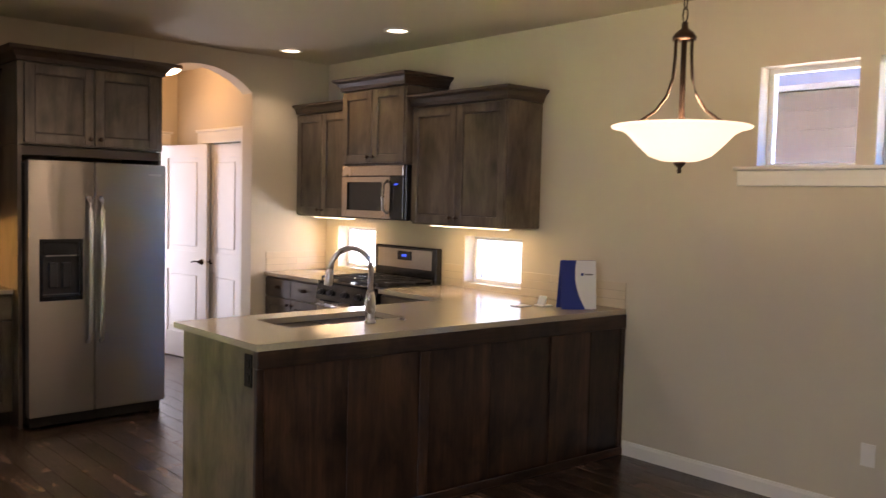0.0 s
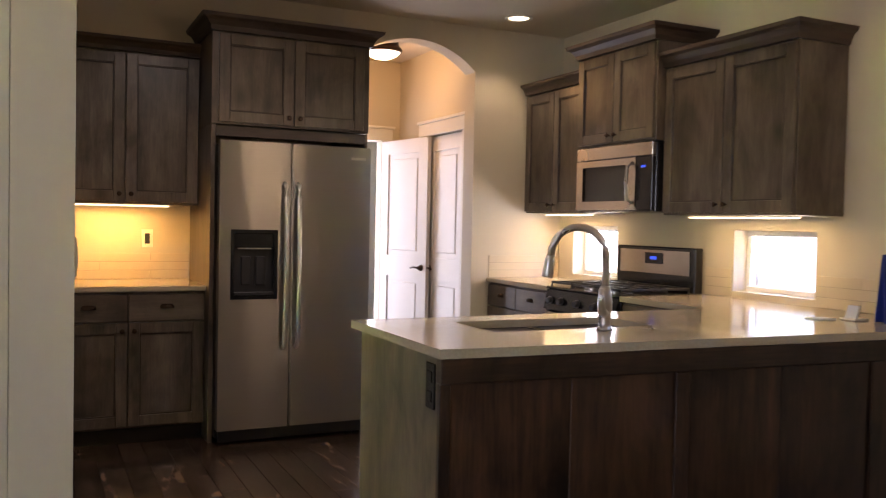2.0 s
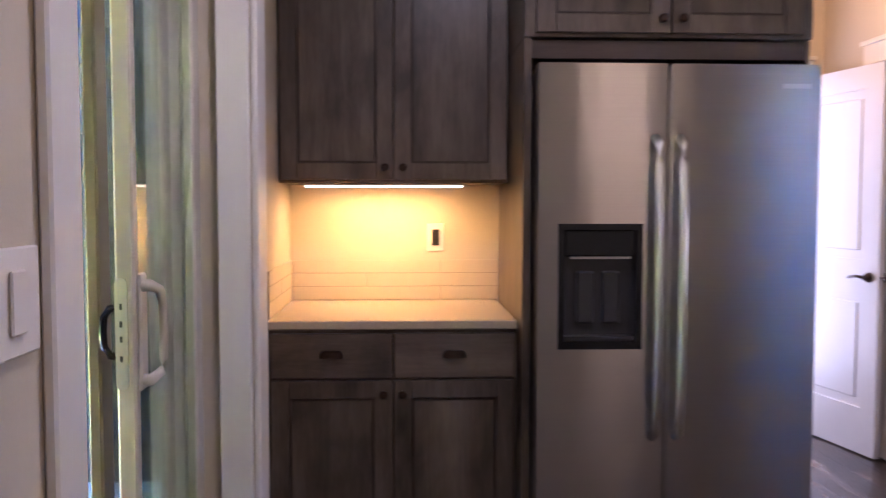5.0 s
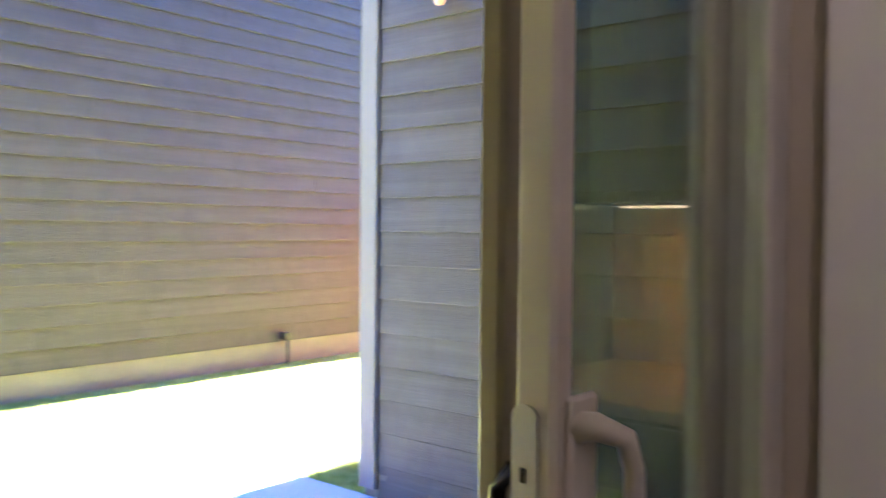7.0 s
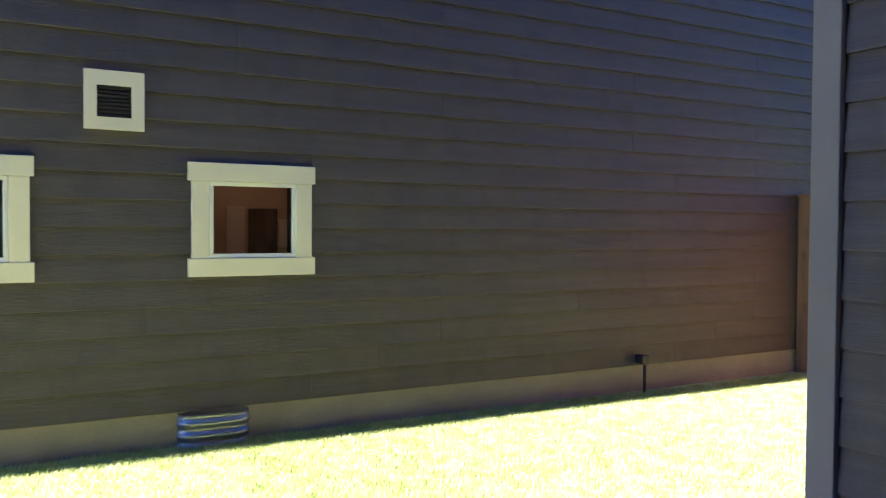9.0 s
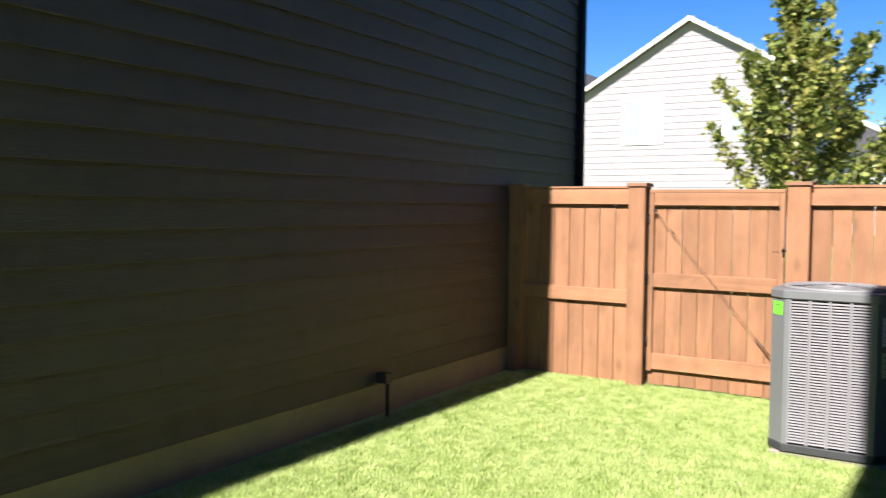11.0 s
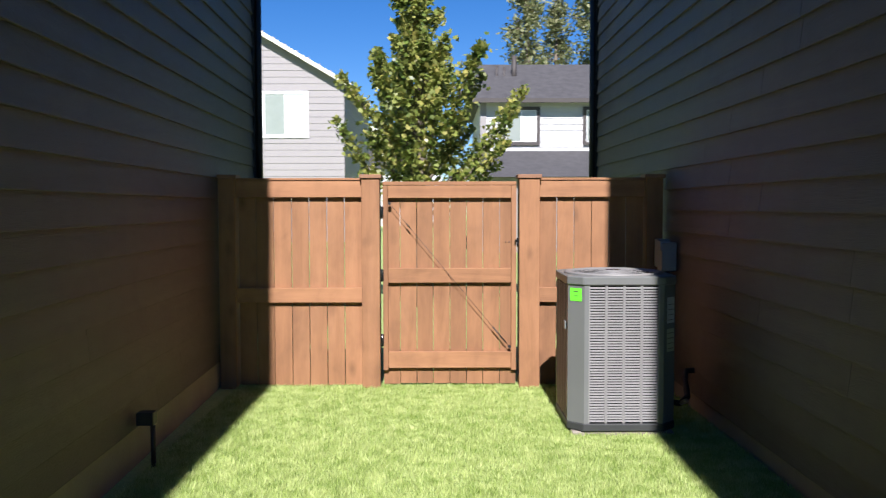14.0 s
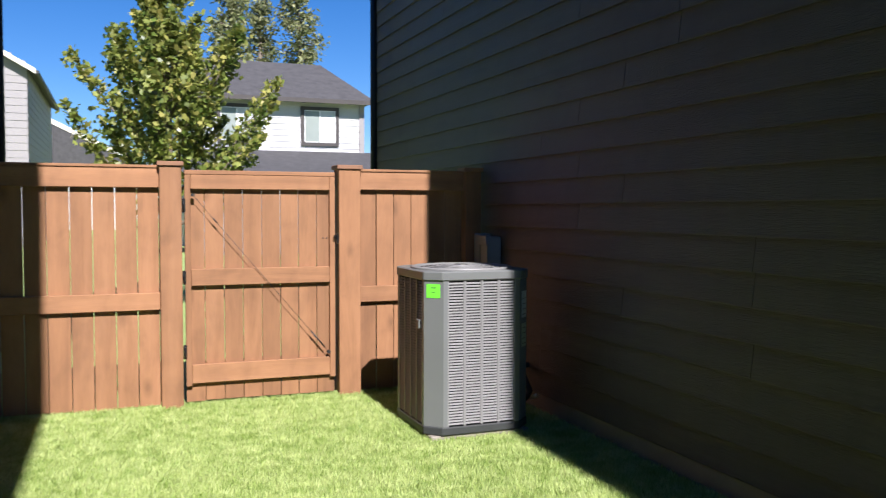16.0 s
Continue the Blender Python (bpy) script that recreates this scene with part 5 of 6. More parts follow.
def run(x0, x1):
    n = max(1, round((x1 - x0) / 0.152))
    for i in range(n):
        fbo = piece("fence_board", rb.choice(fb_meshes), fn_, (x0 + (x1 - x0) * i / n, 12.141 + rb.uniform(0, 0.004), GZ + rb.uniform(0.0, 0.02)))
        fbo.scale = ((x1 - x0) / n / 0.1235, 1, 1)
    for nm, za, zb in (("top_rail", 1.552, 1.70), ("middle_rail", 0.63, 0.761)):
        part(nm, B((x0 - 0.004, 12.10, za), (x1 + 0.004, 12.1395, zb), 0.004), FENCEH, fn_)
    part("cap_rail", B((x0 - 0.004, 12.09, 1.7005), (x1 + 0.004, 12.175, 1.722), 0.003), FENCEH, fn_)


run(-5.34, -4.255)
run(-2.695, -1.78)
gt = thing("yard_gate", (-3.48, 12.12, GZ), "brown cedar garden gate with a cable brace, closed", "gate")
G0, G1 = -4.068, -2.90
for i in range(8):
    w = (G1 - G0) / 8
    ob = piece("gate_board", fb_meshes[i % 3], gt, (G0 + w * i, 12.141, GZ + 0.02 + 0.008 * rb.random()))
    ob.scale = (w / 0.1235, 1, 0.955)
for nm, za, zb in (("top_rail", 1.545, 1.655), ("middle_rail", 0.803, 0.932), ("bottom_rail", 0.05, 0.196)):
    part(nm, B((G0 + 0.045, 12.10, za), (G1 - 0.045, 12.1395, zb), 0.004), FENCEH, gt)
part("top_cap", B((G0, 12.10, 1.657), (G1, 12.165, 1.69), 0.004), FENCEH, gt)
for x in (G0, G1 - 0.044):
    part("stile", B((x, 12.10, 0.03), (x + 0.044, 12.1395, 1.655), 0.003), FENCEV, gt)
c0, c1 = Vector((G0 + 0.06, 12.085, 1.50)), Vector((G1 - 0.06, 12.085, 0.24))
bm = bmesh.new()
tube(bm, [c0, c1], 0.002, 6)
part("brace_cable", bm, DARKTRIM, gt, "thin steel brace cable")
for a, b in ((0.14, 0.17), (0.86, 0.97)):
    bm = bmesh.new()
    tube(bm, [c0.lerp(c1, a), c0.lerp(c1, b)], 0.006, 8)
    part("turnbuckle", bm, DARKTRIM, gt)
for c in (c0, c1):
    bm = bmesh.new()
    tube(bm, [c + Vector((0, 0.015, 0)), c - Vector((0, 0.012, 0))], 0.014, 8)
    part("cable_anchor", bm, DARKTRIM, gt)
bm = bmesh.new()
box(bm, (-2.915, 12.06, 1.16), (-2.865, 12.098, 1.185), 0.004)
box(bm, (-2.90, 12.035, 1.12), (-2.885, 12.06, 1.20), 0.004)
part("latch", bm, BLACK, gt, "black gate latch")
for z in (0.30, 0.87, 1.42):
    hg = part("hinge", B((-4.088, 12.092, z - 0.05), (-4.062, 12.0995, z + 0.05), 0.002), BLACK, gt, "black strap hinge")
    bm = bmesh.new()
    tube(bm, [(-4.078, 12.09, z - 0.055), (-4.078, 12.09, z + 0.055)], 0.007, 8)
    part("pin", bm, BLACK, hg)
for x in (-2.99, -2.96):
    bm = bmesh.new()
    lathe(bm, (x, 12.1405, 1.16), [(0, -0.004), (0.006, -0.003), (0.007, 0.0)], 8, "y")
    part("bolt", bm, DARKTRIM, gt)

# ---- air conditioner ----
AX0, AX1, AY0, AY1, AZ0, AZ1 = -2.68, -1.93, 10.49, 11.24, GZ + 0.03, 1.0


def octa(x0, x1, y0, y1, c):
    return [(x0 + c, y0), (x1 - c, y0), (x1, y0 + c), (x1, y1 - c), (x1 - c, y1), (x0 + c, y1), (x0, y1 - c), (x0, y0 + c)]


ac = thing("air_conditioner", (-2.31, 10.85, GZ + 0.03), "grey outdoor air conditioner with louvred sides on a pad", "air conditioner")
pad = solid("equipment_pad", B((-2.66, 10.50, GZ - 0.05), (-1.95, 11.22, GZ + 0.029), 0.008), CONC, "pale concrete pad under the air conditioner", "pad")
C = 0.10
part("coil", prism(bmesh.new(), octa(AX0 + 0.04, AX1 - 0.04, AY0 + 0.04, AY1 - 0.04, C), AZ0 + 0.02, AZ1 - 0.06), COIL, ac)
part("base_pan", prism(bmesh.new(), octa(AX0 - 0.005, AX1 + 0.005, AY0 - 0.005, AY1 + 0.005, C), AZ0 + 0.001, AZ0 + 0.055, None, 0.006), ACD, ac, "dark grey base pan")
o_ = octa(AX0, AX1, AY0, AY1, C)
for i in (1, 3, 5, 7):
    p, q = Vector((*o_[i], 0)), Vector((*o_[(i + 1) % 8], 0))
    mid = (p + q) / 2
    bm = bmesh.new()
    along = (q - p).normalized()
    pre, nxt = Vector((*o_[i - 1], 0)), Vector((*o_[(i + 2) % 8], 0))
    e1, e2 = p + (pre - p).normalized() * 0.03, q + (nxt - q).normalized() * 0.03
    k = 0.02
    sh = [e1, p, q, e2]
    cen = Vector((-2.31, 10.85, 0))
    ins = [v + (cen - v).normalized() * k for v in reversed(sh)]
    prism(bm, [(v.x, v.y) for v in sh + ins], AZ0 + 0.056, AZ1 - 0.075)
    part("corner_post", bm, ACG, ac, "smooth grey corner panel")
for i in (0, 2, 4, 6):
    p, q = Vector((*o_[i], 0)), Vector((*o_[i + 1], 0))
    al = (q - p).normalized()
    outw = Vector((al.y, -al.x, 0))
    L = (q - p).length - 0.06
    s0 = p + al * 0.03

    def onface(u, v, w, s0=s0, al=al, outw=outw):
        r = s0 + al * u + outw * w
        return (r.x, r.y, v)

    bm = bmesh.new()
    for c in range(5):
        u = L * c / 4
        box(bm, (max(0, u - 0.008), AZ0 + 0.057, -0.014), (min(L, u + 0.008), AZ1 - 0.076, 0.0), 0.0, onface)
    rows = 50
    for r in range(rows):
        z = AZ0 + 0.075 + (AZ1 - AZ0 - 0.165) * r / (rows - 1)
        a0 = bm.verts.new(onface(0.004, z - 0.0065, 0.001))
        a1 = bm.verts.new(onface(L - 0.004, z - 0.0065, 0.001))
        b1 = bm.verts.new(onface(L - 0.004, z + 0.0045, -0.011))
        b0 = bm.verts.new(onface(0.004, z + 0.0045, -0.011))
        d0 = bm.verts.new(onface(0.004, z - 0.0065, -0.004))
        d1 = bm.verts.new(onface(L - 0.004, z - 0.0065, -0.004))
        bm.faces.new((a0, a1, b1, b0))
        bm.faces.new((a0, d0, d1, a1))
    part("louvre_panel", bm, ACL, ac, "pale grey louvred side panel")
bm = bmesh.new()
big = octa(AX0 - 0.008, AX1 + 0.008, AY0 - 0.008, AY1 + 0.008, C)
prism(bm, big, AZ1 - 0.074, AZ1 - 0.012, None, 0.008)
part("top_shroud", bm, ACG, ac)
bm = bmesh.new()
lathe(bm, (-2.31, 10.85, AZ1 - 0.012), [(0.352, 0.0), (0.356, 0.01), (0.33, 0.016), (0.30, 0.008), (0.295, 0.0)], 40)
part("fan_rim", bm, ACL, ac)
bm = bmesh.new()
lathe(bm, (-2.31, 10.85, AZ1 - 0.0115), [(0.0, 0.0), (0.295, 0.0)], 32)
part("fan_well", bm, COIL, ac)
bm = bmesh.new()
for k in range(9):
    r = 0.045 + 0.031 * k
    tube(bm, [(-2.31 + r * math.cos(a), 10.85 + r * math.sin(a), AZ1 + 0.006 - 0.02 * (r / 0.3) ** 2 + 0.004) for a in [2 * math.pi * j / 32 for j in range(33)]], 0.003, 5)
for k in range(8):
    a = math.pi * k / 4
    tube(bm, [(-2.31 + r * math.cos(a), 10.85 + r * math.sin(a), AZ1 + 0.011 - 0.02 * (r / 0.3) ** 2) for r in (0.02, 0.15, 0.30)], 0.003, 5)
part("fan_guard", bm, ACL, ac, "grey wire fan guard")
bm = bmesh.new()
lathe(bm, (-2.31, 10.85, AZ1 + 0.004), [(0.06, 0.0), (0.055, 0.008), (0.0, 0.01)], 20)
part("motor_cap", bm, STEELH, ac)
pc, qc = Vector((*o_[7], 0)), Vector((*o_[0], 0))
alc = (qc - pc).normalized()
outc = Vector((alc.y, -alc.x, 0))


def oncorner(u, v, w):
    r = pc + alc * u + outc * w
    return (r.x, r.y, v)


sk = part("energy_sticker", B((0.02, 0.815, 0.0015), (0.118, 0.905, 0.0025), 0, oncorner), GREEN, ac, "bright green square sticker")
part("sticker_mark", B((0.05, 0.878, 0.003), (0.09, 0.884, 0.0035), 0, oncorner), INK, sk)
part("sticker_mark", B((0.055, 0.85, 0.003), (0.083, 0.854, 0.0035), 0, oncorner), INK, sk)
p2, q2 = Vector((*o_[1], 0)), Vector((*o_[2], 0))
al2 = (q2 - p2).normalized()
ou2 = Vector((al2.y, -al2.x, 0))


def oncorner2(u, v, w):
    r = p2 + al2 * u + ou2 * w
    return (r.x, r.y, v)


for z0, z1, m in ((0.66, 0.84, PAPER), (0.46, 0.62, OLIVE)):
    lb = part("data_label", B((0.035, z0, 0.0015), (0.13, z1, 0.0025), 0, oncorner2), m, ac, "pale printed data label")
    for k in range(4):
        part("text_bar", B((0.045, z0 + 0.02 + 0.036 * k, 0.003), (0.12, z0 + 0.024 + 0.036 * k, 0.0034), 0, oncorner2), INK, lb)
part("side_handle", B((AX0 - 0.012, 10.66, 0.60), (AX0 + 0.002, 10.72, 0.66), 0.004), ACG, ac)

eb = thing("electric_disconnect", (-1.64, 11.75, 0.95), "grey electric disconnect box on the house wall", "box")
part("box", B((-1.73, 11.70, 0.93), (-1.605, 11.84, 1.17), 0.006), BOXGREY, eb)
part("cover", B((-1.745, 11.69, 1.10), (-1.7305, 11.85, 1.18), 0.004), BOXGREY, eb)
bm = bmesh.new()
tube(bm, [(-1.66, 11.77, 0.93), (-1.66, 11.77, 0.45), (-1.68, 11.7, 0.2), (-1.80, 11.5, 0.08), (-1.93, 11.2, 0.1)], 0.013, 8)
part("conduit", bm, DARKTRIM, eb)
eb2 = thing("electric_meter_box", (-1.64, 12.0, 0.95), "second small grey box on the house wall", "box")
part("box", B((-1.71, 11.90, 0.95), (-1.605, 12.02, 1.19), 0.006), BOXGREY, eb2)
ln = thing("refrigerant_line", (-1.70, 11.1, GZ + 0.1), "black insulated refrigerant line from wall to unit", "pipe")
bm = bmesh.new()
tube(bm, [(-1.6, 11.2, 0.20), (-1.67, 11.18, 0.20), (-1.72, 11.05, 0.16), (-1.74, 10.9, 0.06), (-1.82, 10.82, 0.03), (-1.93, 10.82, 0.05)], 0.022, 8)
part("pipe", bm, BLACKPIPE, ln)
bm = bmesh.new()
tube(bm, [(-1.86, 10.66, 0.07), (-1.83, 10.61, 0.10)], 0.016, 8)
part("valve_cap", bm, CHROME, ln)

sp = thing("yard_outlet_post", (-5.33, 9.8, GZ), "small dark outdoor box on a pipe by the wall", "outlet")
bm = bmesh.new()
tube(bm, [(-5.33, 9.82, GZ - 0.02), (-5.33, 9.82, 0.14)], 0.016, 8)
part("pipe", bm, DARKTRIM, sp)
part("box", B((-5.42, 9.78, 0.145), (-5.315, 9.86, 0.225), 0.006), DARKTRIM, sp)

vw = thing("window_well", (-5.25, 5.93, GZ), "galvanised corrugated foundation vent well", "vent")
bm = bmesh.new()
rows = []
for i in range(25):
    z = GZ - 0.03 + 0.25 * i / 24
    d = 0.012 * math.sin(i / 24 * 2 * math.pi * 3)
    rows.append([bm.verts.new((-5.36 + (0.10 + d) * (1 - abs(math.cos(math.pi * k / 16)) ** 6), 5.93 - (0.255 + d * 0.5) * math.cos(math.pi * k / 16), z)) for k in range(17)])
for a, b in zip(rows, rows[1:]):
    for k in range(16):
        bm.faces.new((a[k], a[k + 1], b[k + 1], b[k])).smooth = True
bmesh.ops.solidify(bm, geom=list(bm.faces), thickness=0.003)
part("sheet", bm, plain("galvanised_sheet", (0.55, 0.57, 0.60), 0.35, 0.8, vary=0.15), vw)

# ---- far houses ----
def lapped(bm, u0, u1, v0, v1, f, lap=0.19, slope=None):
    """Lapped courses over a wall; slope narrows them under a gable: (middle, half width, eave height, rise)."""
    v = v0
    while v < v1:
        a, b = u0, u1
        if slope:
            m, hw, ev, rise = slope
            if v > ev:
                k = max(0.0, 1 - (v - ev) / rise)
                a, b = m - hw * k, m + hw * k
        if b - a > 0.1:
            p = [(a, v, 0.0), (b, v, 0.0), (b, min(v + lap, v1 + lap), -0.02), (a, min(v + lap, v1 + lap), -0.02)]
            q = [bm.verts.new(f(*(x[0], x[1], x[2] + 0.03))) for x in p]
            bm.faces.new(q)
            r = [bm.verts.new(f(*x)) for x in ((a, v, 0.03), (b, v, 0.03), (b, v, 0.0), (a, v, 0.0))]
            bm.faces.new(r)
        v += lap
    return bm


def far_window(parent, f, u0, u1, v0, v1, trim, split=True, wide=0.13):
    bm = bmesh.new()
    for q in ((u0, v0, u1, v0 + wide), (u0, v1 - wide, u1, v1), (u0, v0 + wide, u0 + wide, v1 - wide), (u1 - wide, v0 + wide, u1, v1 - wide)):
        box(bm, (q[0], q[1], 0.0), (q[2], q[3], 0.07), 0.0, f)
    w = part("window", bm, trim, parent, "framed upper window with pale blinds")
    a, b, c, d = u0 + wide, u1 - wide, v0 + wide, v1 - wide
    mid = (a + b) / 2
    bm = bmesh.new()
    for q in ((a, c, b, c + 0.03), (a, d - 0.03, b, d), (a, c, a + 0.03, d), (b - 0.03, c, b, d), (mid - 0.025, c, mid + 0.025, d)):
        box(bm, (q[0], q[1], 0.0), (q[2], q[3], 0.05), 0.0, f)
    part("window_frame", bm, WINVINYL, w)
    part("pane", B((a + 0.03, c + 0.03, 0.0), (mid - 0.025, d - 0.03, 0.035), 0, f), PALEPANE, w)
    part("pane", B((mid + 0.025, c + 0.03, 0.0), (b - 0.03, d - 0.03, 0.035), 0, f), PANEW, w)


def gable_house(name, label, x0, x1, y0, y1, eave, rise, over, side, trim, windows, fascia=WHITETRIM, lap=0.19):
    h = thing(name, ((x0 + x1) / 2, y0, GZ), label, "house")
    m, hw = (x0 + x1) / 2, (x1 - x0) / 2
    bm = bmesh.new()
    prism(bm, [(x0, GZ), (x1, GZ), (x1, eave), (m, eave + rise), (x0, eave)], 0, -(y1 - y0), FY(y0))
    part("wall", bm, side, h)
    part("siding", lapped(bmesh.new(), x0, x1, GZ + 0.3, eave + rise, FY(y0), lap, (m, hw, eave, rise)), side, h)
    part("siding", lapped(bmesh.new(), y0, y1, GZ + 0.3, eave, FXP(x1), lap), side, h)
    k = rise / hw
    e = over
    bm = bmesh.new()
    prism(bm, [(x0 - e, eave - e * k), (m, eave + rise), (x1 + e, eave - e * k), (x1 + e, eave - e * k + 0.16), (m, eave + rise + 0.16), (x0 - e, eave - e * k + 0.16)], 0.4, -(y1 - y0) - 0.4, FY(y0))
    part("roof", bm, SHINGLE, h)
    bm = bmesh.new()
    prism(bm, [(x0 - e, eave - e * k - 0.03), (m, eave + rise - 0.03), (x1 + e, eave - e * k - 0.03), (x1 + e, eave - e * k + 0.18), (m, eave + rise + 0.18), (x0 - e, eave - e * k + 0.18)], 0.401, 0.44, FY(y0))
    part("rake_board", bm, fascia, h, "pale painted rake board")
    part("gutter", B((x1 + e, y0 - 0.4, eave - e * k), (x1 + e + 0.1, y1, eave - e * k + 0.12)), DARKEAVE, h)
    for u0, u1, v0, v1 in windows:
        far_window(h, FY(y0), u0, u1, v0, v1, trim)
    return h


gable_house("grey_house", "pale grey lap-sided gabled house beyond the fence", -18.4, -7.8, 43.5, 57.0, 7.05, 3.1, 0.35, GREYSIDE, WINVINYL,
            [(-11.57, -9.43, 4.62, 6.75), (-16.32, -14.34, 4.6, 6.77)], lap=0.3)
gable_house("slate_house", "slate blue lap-sided gabled house far behind", -25.5, -19.2, 46.0, 60.0, 6.55, 3.1, 0.4, BLUESIDE, WHITETRIM, [(-20.9, -19.93, 4.05, 5.97)], lap=0.3)

wh = thing("white_house", (1.2, 37, GZ), "white house with dark trim and charcoal shingle roof", "house")
part("wall", B((-1.9, 37.0, GZ), (4.36, 45, 5.5)), WHITESIDE, wh)
part("siding", lapped(bmesh.new(), -1.9, 4.36, 3.5, 5.4, FY(37.0), 0.22), WHITESIDE, wh)
for a, b in ((-1.95, -1.72), (4.2, 4.4)):
    part("corner_board", B((a, 36.93, 3.5), (b, 36.965, 5.45), 0), GREYSIDE, wh)
bm = bmesh.new()
vs = [bm.verts.new(p) for p in ((-2.35, 36.5, 5.5), (4.75, 36.5, 5.5), (4.75, 45.5, 5.5), (-2.35, 45.5, 5.5), (-2.2, 40.0, 7.35), (3.4, 40.0, 7.35), (3.4, 42.0, 7.35), (-2.2, 42.0, 7.35))]
for q in ((0, 1, 5, 4), (1, 2, 6, 5), (2, 3, 7, 6), (3, 0, 4, 7), (4, 5, 6, 7), (3, 2, 1, 0)):
    bm.faces.new([vs[i] for i in q])
bmesh.ops.recalc_face_normals(bm, faces=bm.faces)
rf = part("roof", bm, SHINGLE, wh)
part("eave_board", B((-2.35, 36.44, 5.36), (4.78, 36.5, 5.52)), DARKEAVE, wh)
for x, hh, r in ((-0.5, 7.5, 0.1), (-1.2, 7.1, 0.05), (-0.9, 7.05, 0.04)):
    bm = bmesh.new()
    tube(bm, [(x, 38.8, 6.2), (x, 38.8, hh)], r, 8)
    part("vent_pipe", bm, DARKEAVE, rf)
for u0, u1 in ((-1.1, 0.32), (1.95, 3.4)):
    far_window(wh, FY(36.97), u0, u1, 3.8, 5.26, DARKEAVE, wide=0.13)
bm = bmesh.new()
vs = [bm.verts.new(p) for p in ((-3.2, 33.8, 2.5), (4.9, 33.8, 2.5), (4.9, 37.0, 3.6), (-1.95, 37.0, 3.6), (-3.2, 37.0, 2.5), (4.9, 37.0, 2.5))]
for q in ((0, 1, 2, 3), (0, 3, 4), (1, 5, 2), (4, 5, 1, 0), (3, 2, 5, 4)):
    bm.faces.new([vs[i] for i in q])
bmesh.ops.recalc_face_normals(bm, faces=bm.faces)
part("lower_roof", bm, SHINGLE, wh)
part("lower_wall", B((-2.0, 34.2, GZ), (4.6, 36.9, 2.6)), GREYSIDE, wh)

ch_ = thing("cream_house", (-9.0, 75, GZ), "distant low cream house with a pale roof edge", "house")
part("wall", B((-13.0, 75.0, GZ), (-3.2, 84.0, 4.9)), WHITESIDE, ch_)
bm = bmesh.new()
prism(bm, [(-13.6, 7.3), (-10.0, 8.6), (-2.6, 4.9), (-2.6, 4.65), (-13.6, 4.65)], 0.5, -9.6, FY(75.0))
part("roof", bm, SHINGLE, ch_)
bm = bmesh.new()
prism(bm, [(-13.7, 7.32), (-10.0, 8.68), (-2.5, 4.95), (-2.5, 4.6), (-10.0, 8.3), (-13.7, 7.0)], 0.501, 0.56, FY(75.0))
part("rake_board", bm, WHITETRIM, ch_, "pale painted rake board")

# ---- trees ----
def leaf_cloud(bm_pts, size, rng, jag=True):
    """Flat jagged leaves at the given places, as arrays."""
    n = len(bm_pts)
    shape = np.array([(0, -0.5), (0.22, -0.18), (0.55, -0.12), (0.3, 0.1), (0.42, 0.45), (0.0, 0.55), (-0.42, 0.45), (-0.3, 0.1), (-0.55, -0.12), (-0.22, -0.18)]) if jag else np.array([(-0.08, -0.5), (0.08, -0.5), (0.22, 0.1), (0.0, 0.6), (-0.22, 0.1)])
    k = len(shape)
    nrm = rng.normal(size=(n, 3)) + (0, 0, 0.6)
    nrm /= np.linalg.norm(nrm, axis=1)[:, None]
    t = np.cross(nrm, rng.normal(size=(n, 3)))
    t /= np.linalg.norm(t, axis=1)[:, None]
    b = np.cross(nrm, t)
    s = size * rng.uniform(0.7, 1.3, n)
    v = bm_pts[:, None] + s[:, None, None] * (shape[None, :, 0, None] * t[:, None] + (0.62 if jag else 1.0) * shape[None, :, 1, None] * b[:, None])
    return v.reshape(-1, 3), k


def leaves_part(name, pts, size, seed, material, parent, jag=True, label=""):
    rng = np.random.default_rng(seed)
    v, k = leaf_cloud(np.array(pts) - np.array(origin(parent)), size, rng, jag)
    n = len(pts)
    me = bpy.data.meshes.new(name)
    me.from_pydata(v.tolist(), [], [list(range(k * i, k * i + k)) for i in range(n)])
    me.materials.append(material)
    ob = new(name, me)
    ob.parent = parent
    if label:
        ob["label"] = label
    return ob


tr = thing("maple_tree", (-3.85, 18.2, GZ), "young leafy maple tree behind the fence", "tree")
rng = np.random.default_rng(21)
bm = bmesh.new()
tube(bm, [(-3.85, 18.2, GZ - 0.1), (-3.84, 18.2, 1.2), (-3.85, 18.22, 2.6), (-3.92, 18.2, 4.2), (-3.98, 18.2, 5.6)], 0.1, 10, [0.13, 0.10, 0.075, 0.045, 0.01])
part("trunk", bm, BARK, tr)
pts = []
for k in range(54):
    z = 1.1 + 4.0 * (k / 54) ** 1.12
    a = 2.4 * k + rng.uniform(-0.3, 0.3)
    reach = (1.48 if z < 1.9 else max(0.36, 1.48 * (1 - (z - 1.9) / 2.5))) * rng.uniform(0.45, 1.12)
    c = Vector((-3.80 - 0.05 * (z - 1.5), 18.2, z))
    mid = c + Vector((math.cos(a) * reach * 0.55, math.sin(a) * reach * 0.55, 0.42 * reach))
    tip = c + Vector((math.cos(a) * reach, math.sin(a) * reach, 1.05 * reach))
    bm = bmesh.new()
    tube(bm, [c, mid, tip], 0.02, 6, [0.028, 0.016, 0.004])
    part("limb", bm, BARK, tr)
    for j in range(int(120 + 190 * reach)):
        s = rng.uniform(0.2, 1.1) ** 0.8
        p = (c.lerp(mid, s * 2) if s < 0.5 else mid.lerp(tip, s * 2 - 1))
        pts.append(tuple(np.array(p) + rng.normal(0, 0.12, 3) * (1.2 - 0.75 * s)))
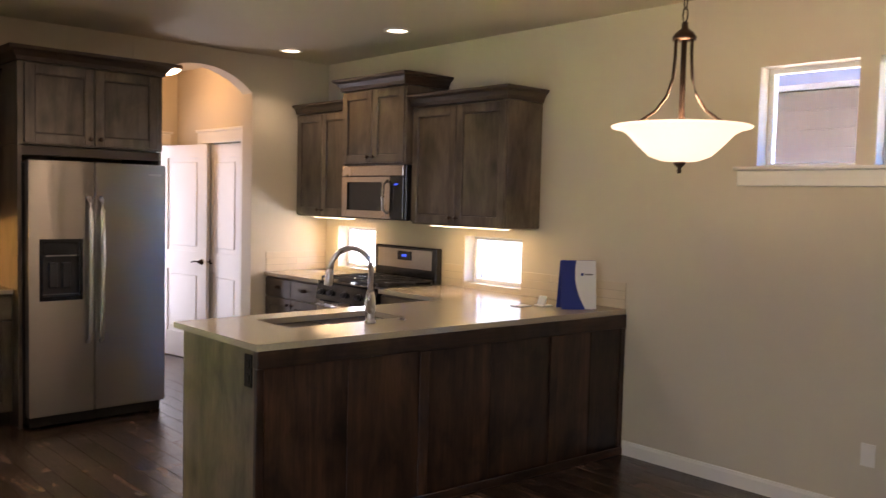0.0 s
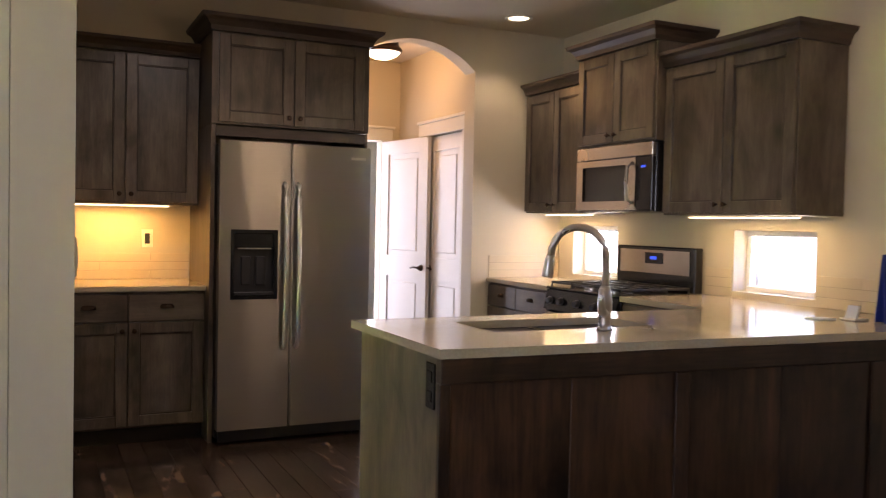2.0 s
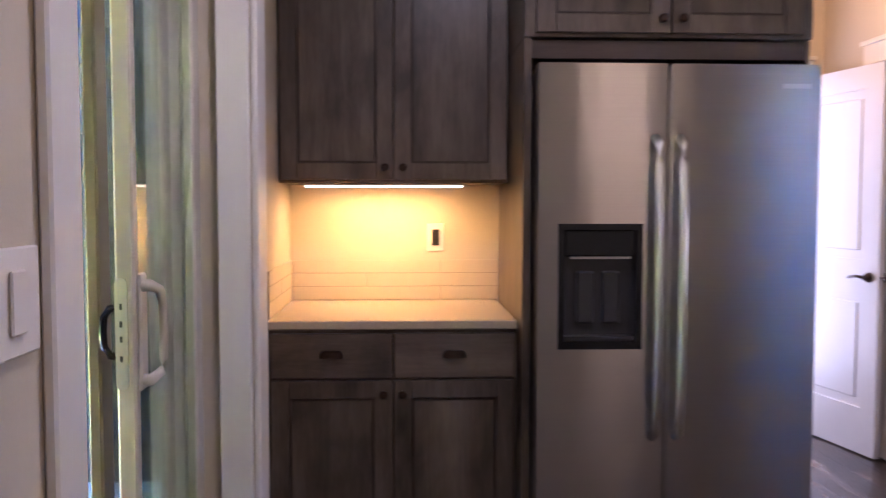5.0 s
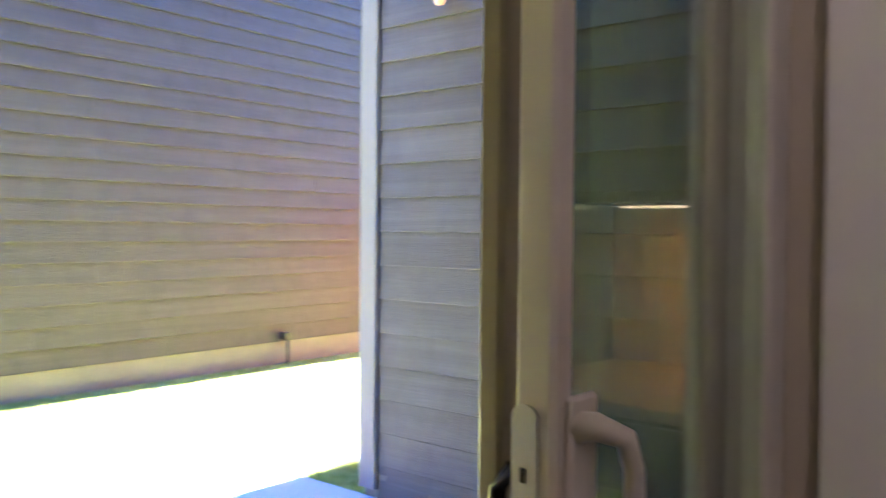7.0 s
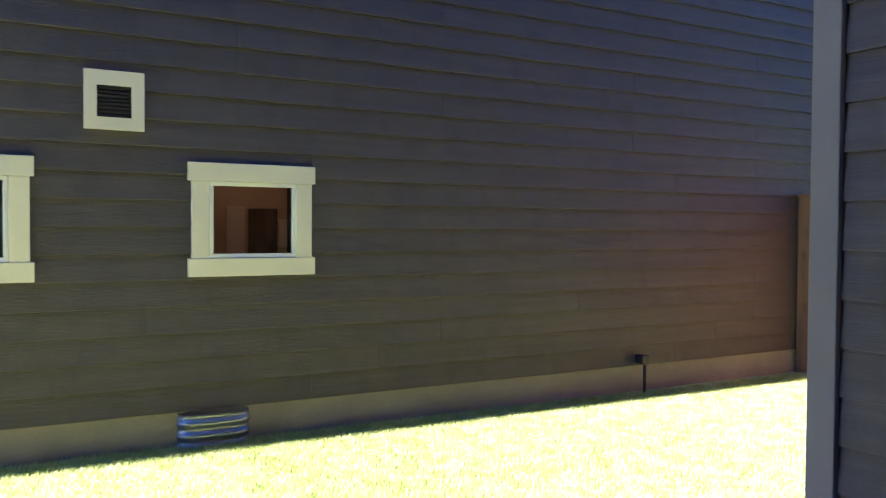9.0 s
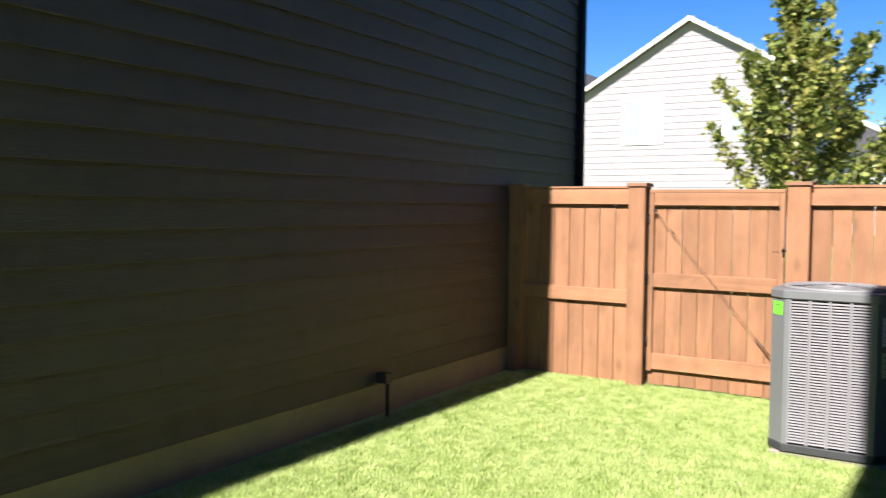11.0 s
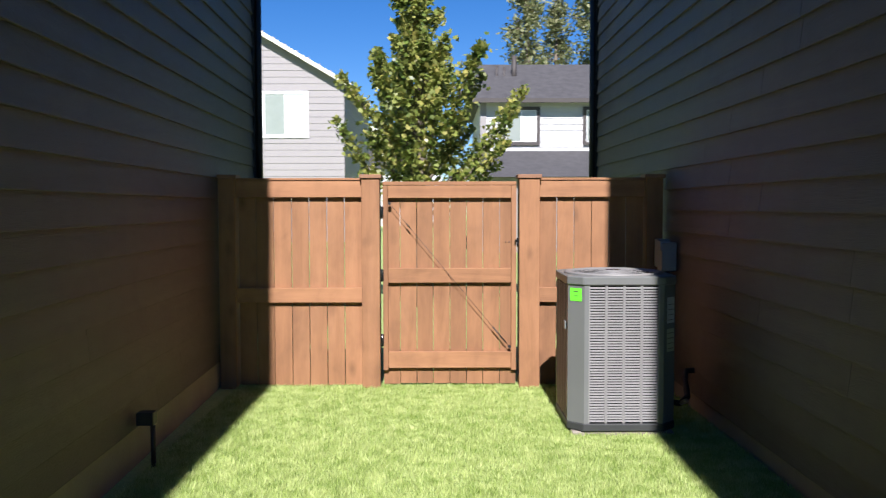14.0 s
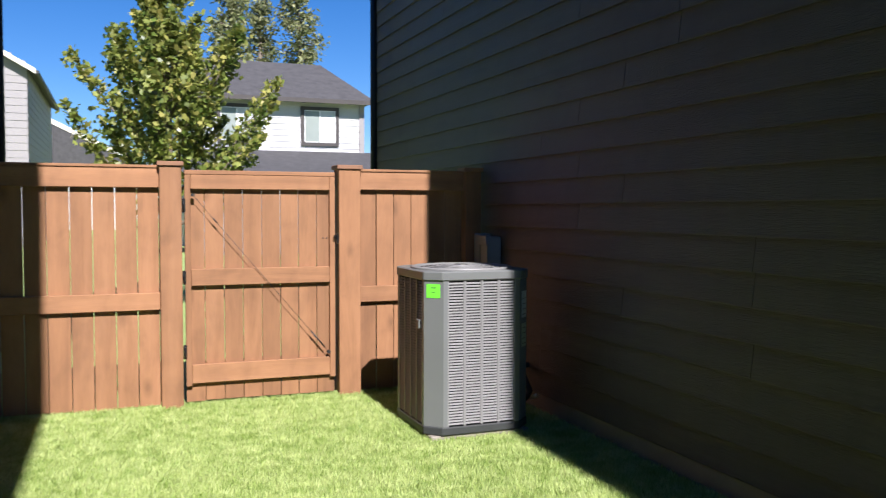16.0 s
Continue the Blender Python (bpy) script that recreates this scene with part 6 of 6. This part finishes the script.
leaves_part("crown", pts, 0.098, 22, LEAF, tr, True, "green maple leaves turning yellow at tips")


def pine(x, y, h, seed, spread):
    r = np.random.default_rng(seed)
    p = thing("pine_tree", (x, y, GZ), "tall ponderosa pine behind the houses", "tree", "distant pines")
    bm = bmesh.new()
    tube(bm, [(x, y, GZ), (x + 0.1, y, h * 0.5), (x, y, h)], 0.3, 8, [0.35, 0.22, 0.04])
    part("trunk", bm, BARK, p)
    pts = []
    bm = bmesh.new()
    for k in range(60):
        z = h * (0.42 + 0.57 * k / 60)
        a, reach = r.uniform(0, 6.28), spread * (1.05 - 0.8 * k / 60) * r.uniform(0.5, 1.1)
        c, tip = Vector((x, y, z)), Vector((x + math.cos(a) * reach, y + math.sin(a) * reach, z + 0.25 * reach))
        tube(bm, [c, tip], 0.05, 5, [0.06, 0.015])
        for j in range(4):
            q = c.lerp(tip, 0.45 + 0.18 * j)
            for i in range(16):
                pts.append(tuple(np.array(q) + r.normal(0, 0.26, 3)))
    part("limbs", bm, BARK, p)
    leaves_part("crown", pts, 0.27, seed, NEEDLE, p, False)


pine(1.7, 55, 15.5, 31, 2.0)
pine(6.0, 57, 15.8, 32, 2.7)
pine(4.1, 60, 14.8, 33, 2.2)
# plain pale house seen through the range wall windows
ph = thing("side_house", (11.5, 4, GZ), "plain taupe house wall outside the kitchen windows", "house")
part("wall", B((9.0, -6, GZ), (13.5, 16, 2.75)), SIDING, ph)
part("siding", lapped(bmesh.new(), -6, 16, GZ + 0.2, 2.6, FX(9.0), 0.19), SIDING, ph)
# Added strip: keeps the lawn's green bounce off the side house wall.
st("side_path", B((5.5, -6, GZ - 0.1), (8.9, 16, GZ + 0.01), 0.004), CONC, "pale concrete path between the houses", "path")
bm = bmesh.new()
prism(bm, [(8.6, 2.76), (8.6, 2.9), (11.5, 4.6), (14, 2.9), (14, 2.76)], -6.4, 16.4, lambda u, v, w: (u, w, v))
part("roof", bm, BLUESIDE, ph)

# ---- repeated pieces: floor planks and siding ----
PW = 0.127
plank_meshes = {}
rp = random.Random(77)
x = 1.35
n_pl = 0
while x < 4.96:
    y = -0.6 - rp.uniform(0, 0.8)
    while y < 6.6:
        L = rp.choice((0.9, 1.2, 1.5, 1.2))
        if n_pl < 300:
            if L not in plank_meshes:
                plank_meshes[L] = mesh_of("floor_plank", B((0.001, 0.001, -0.011), (PW - 0.001, L - 0.001, 0.0), 0.0015), FLOORW)
            piece("floor_plank", plank_meshes[L], floor, (x, y, 0.0))
            n_pl += 1
        y += L
    x += PW
bm = bmesh.new()
for x0, x1, y0, y1 in ((LX + 0.2, 1.348, RY0, 3.39), (1.35, 4.95, RY0, -0.6), (2.83, 4.24, 7.82, 8.74), (2.83, 4.24, 6.62, 7.79)):
    x = x0
    while x < x1 - 0.02:
        box(bm, (x + 0.001, y0, -0.011), (min(x + PW, x1) - 0.001, y1, -0.0005))
        x += PW
solid("floor_planks_beyond", bm, FLOORW, "dark hand-scraped wooden planks", "floor", "stuff")

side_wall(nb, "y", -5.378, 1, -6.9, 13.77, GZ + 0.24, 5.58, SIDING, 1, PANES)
# the neighbouring house stands a little askew; its eave runs true
TURN = 0.026
pivot = Vector((-5.35, 6.4, 0))
nb_home = Matrix.Translation(nb.location)
nb.matrix_basis = Matrix.Translation(pivot) @ Matrix.Rotation(TURN, 4, "Z") @ Matrix.Translation(-pivot) @ nb_home
nb_roof.matrix_basis = nb.matrix_basis.inverted() @ nb_home
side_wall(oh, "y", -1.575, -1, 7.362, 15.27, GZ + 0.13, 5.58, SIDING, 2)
# patio wall takes the taupe with light coloured in
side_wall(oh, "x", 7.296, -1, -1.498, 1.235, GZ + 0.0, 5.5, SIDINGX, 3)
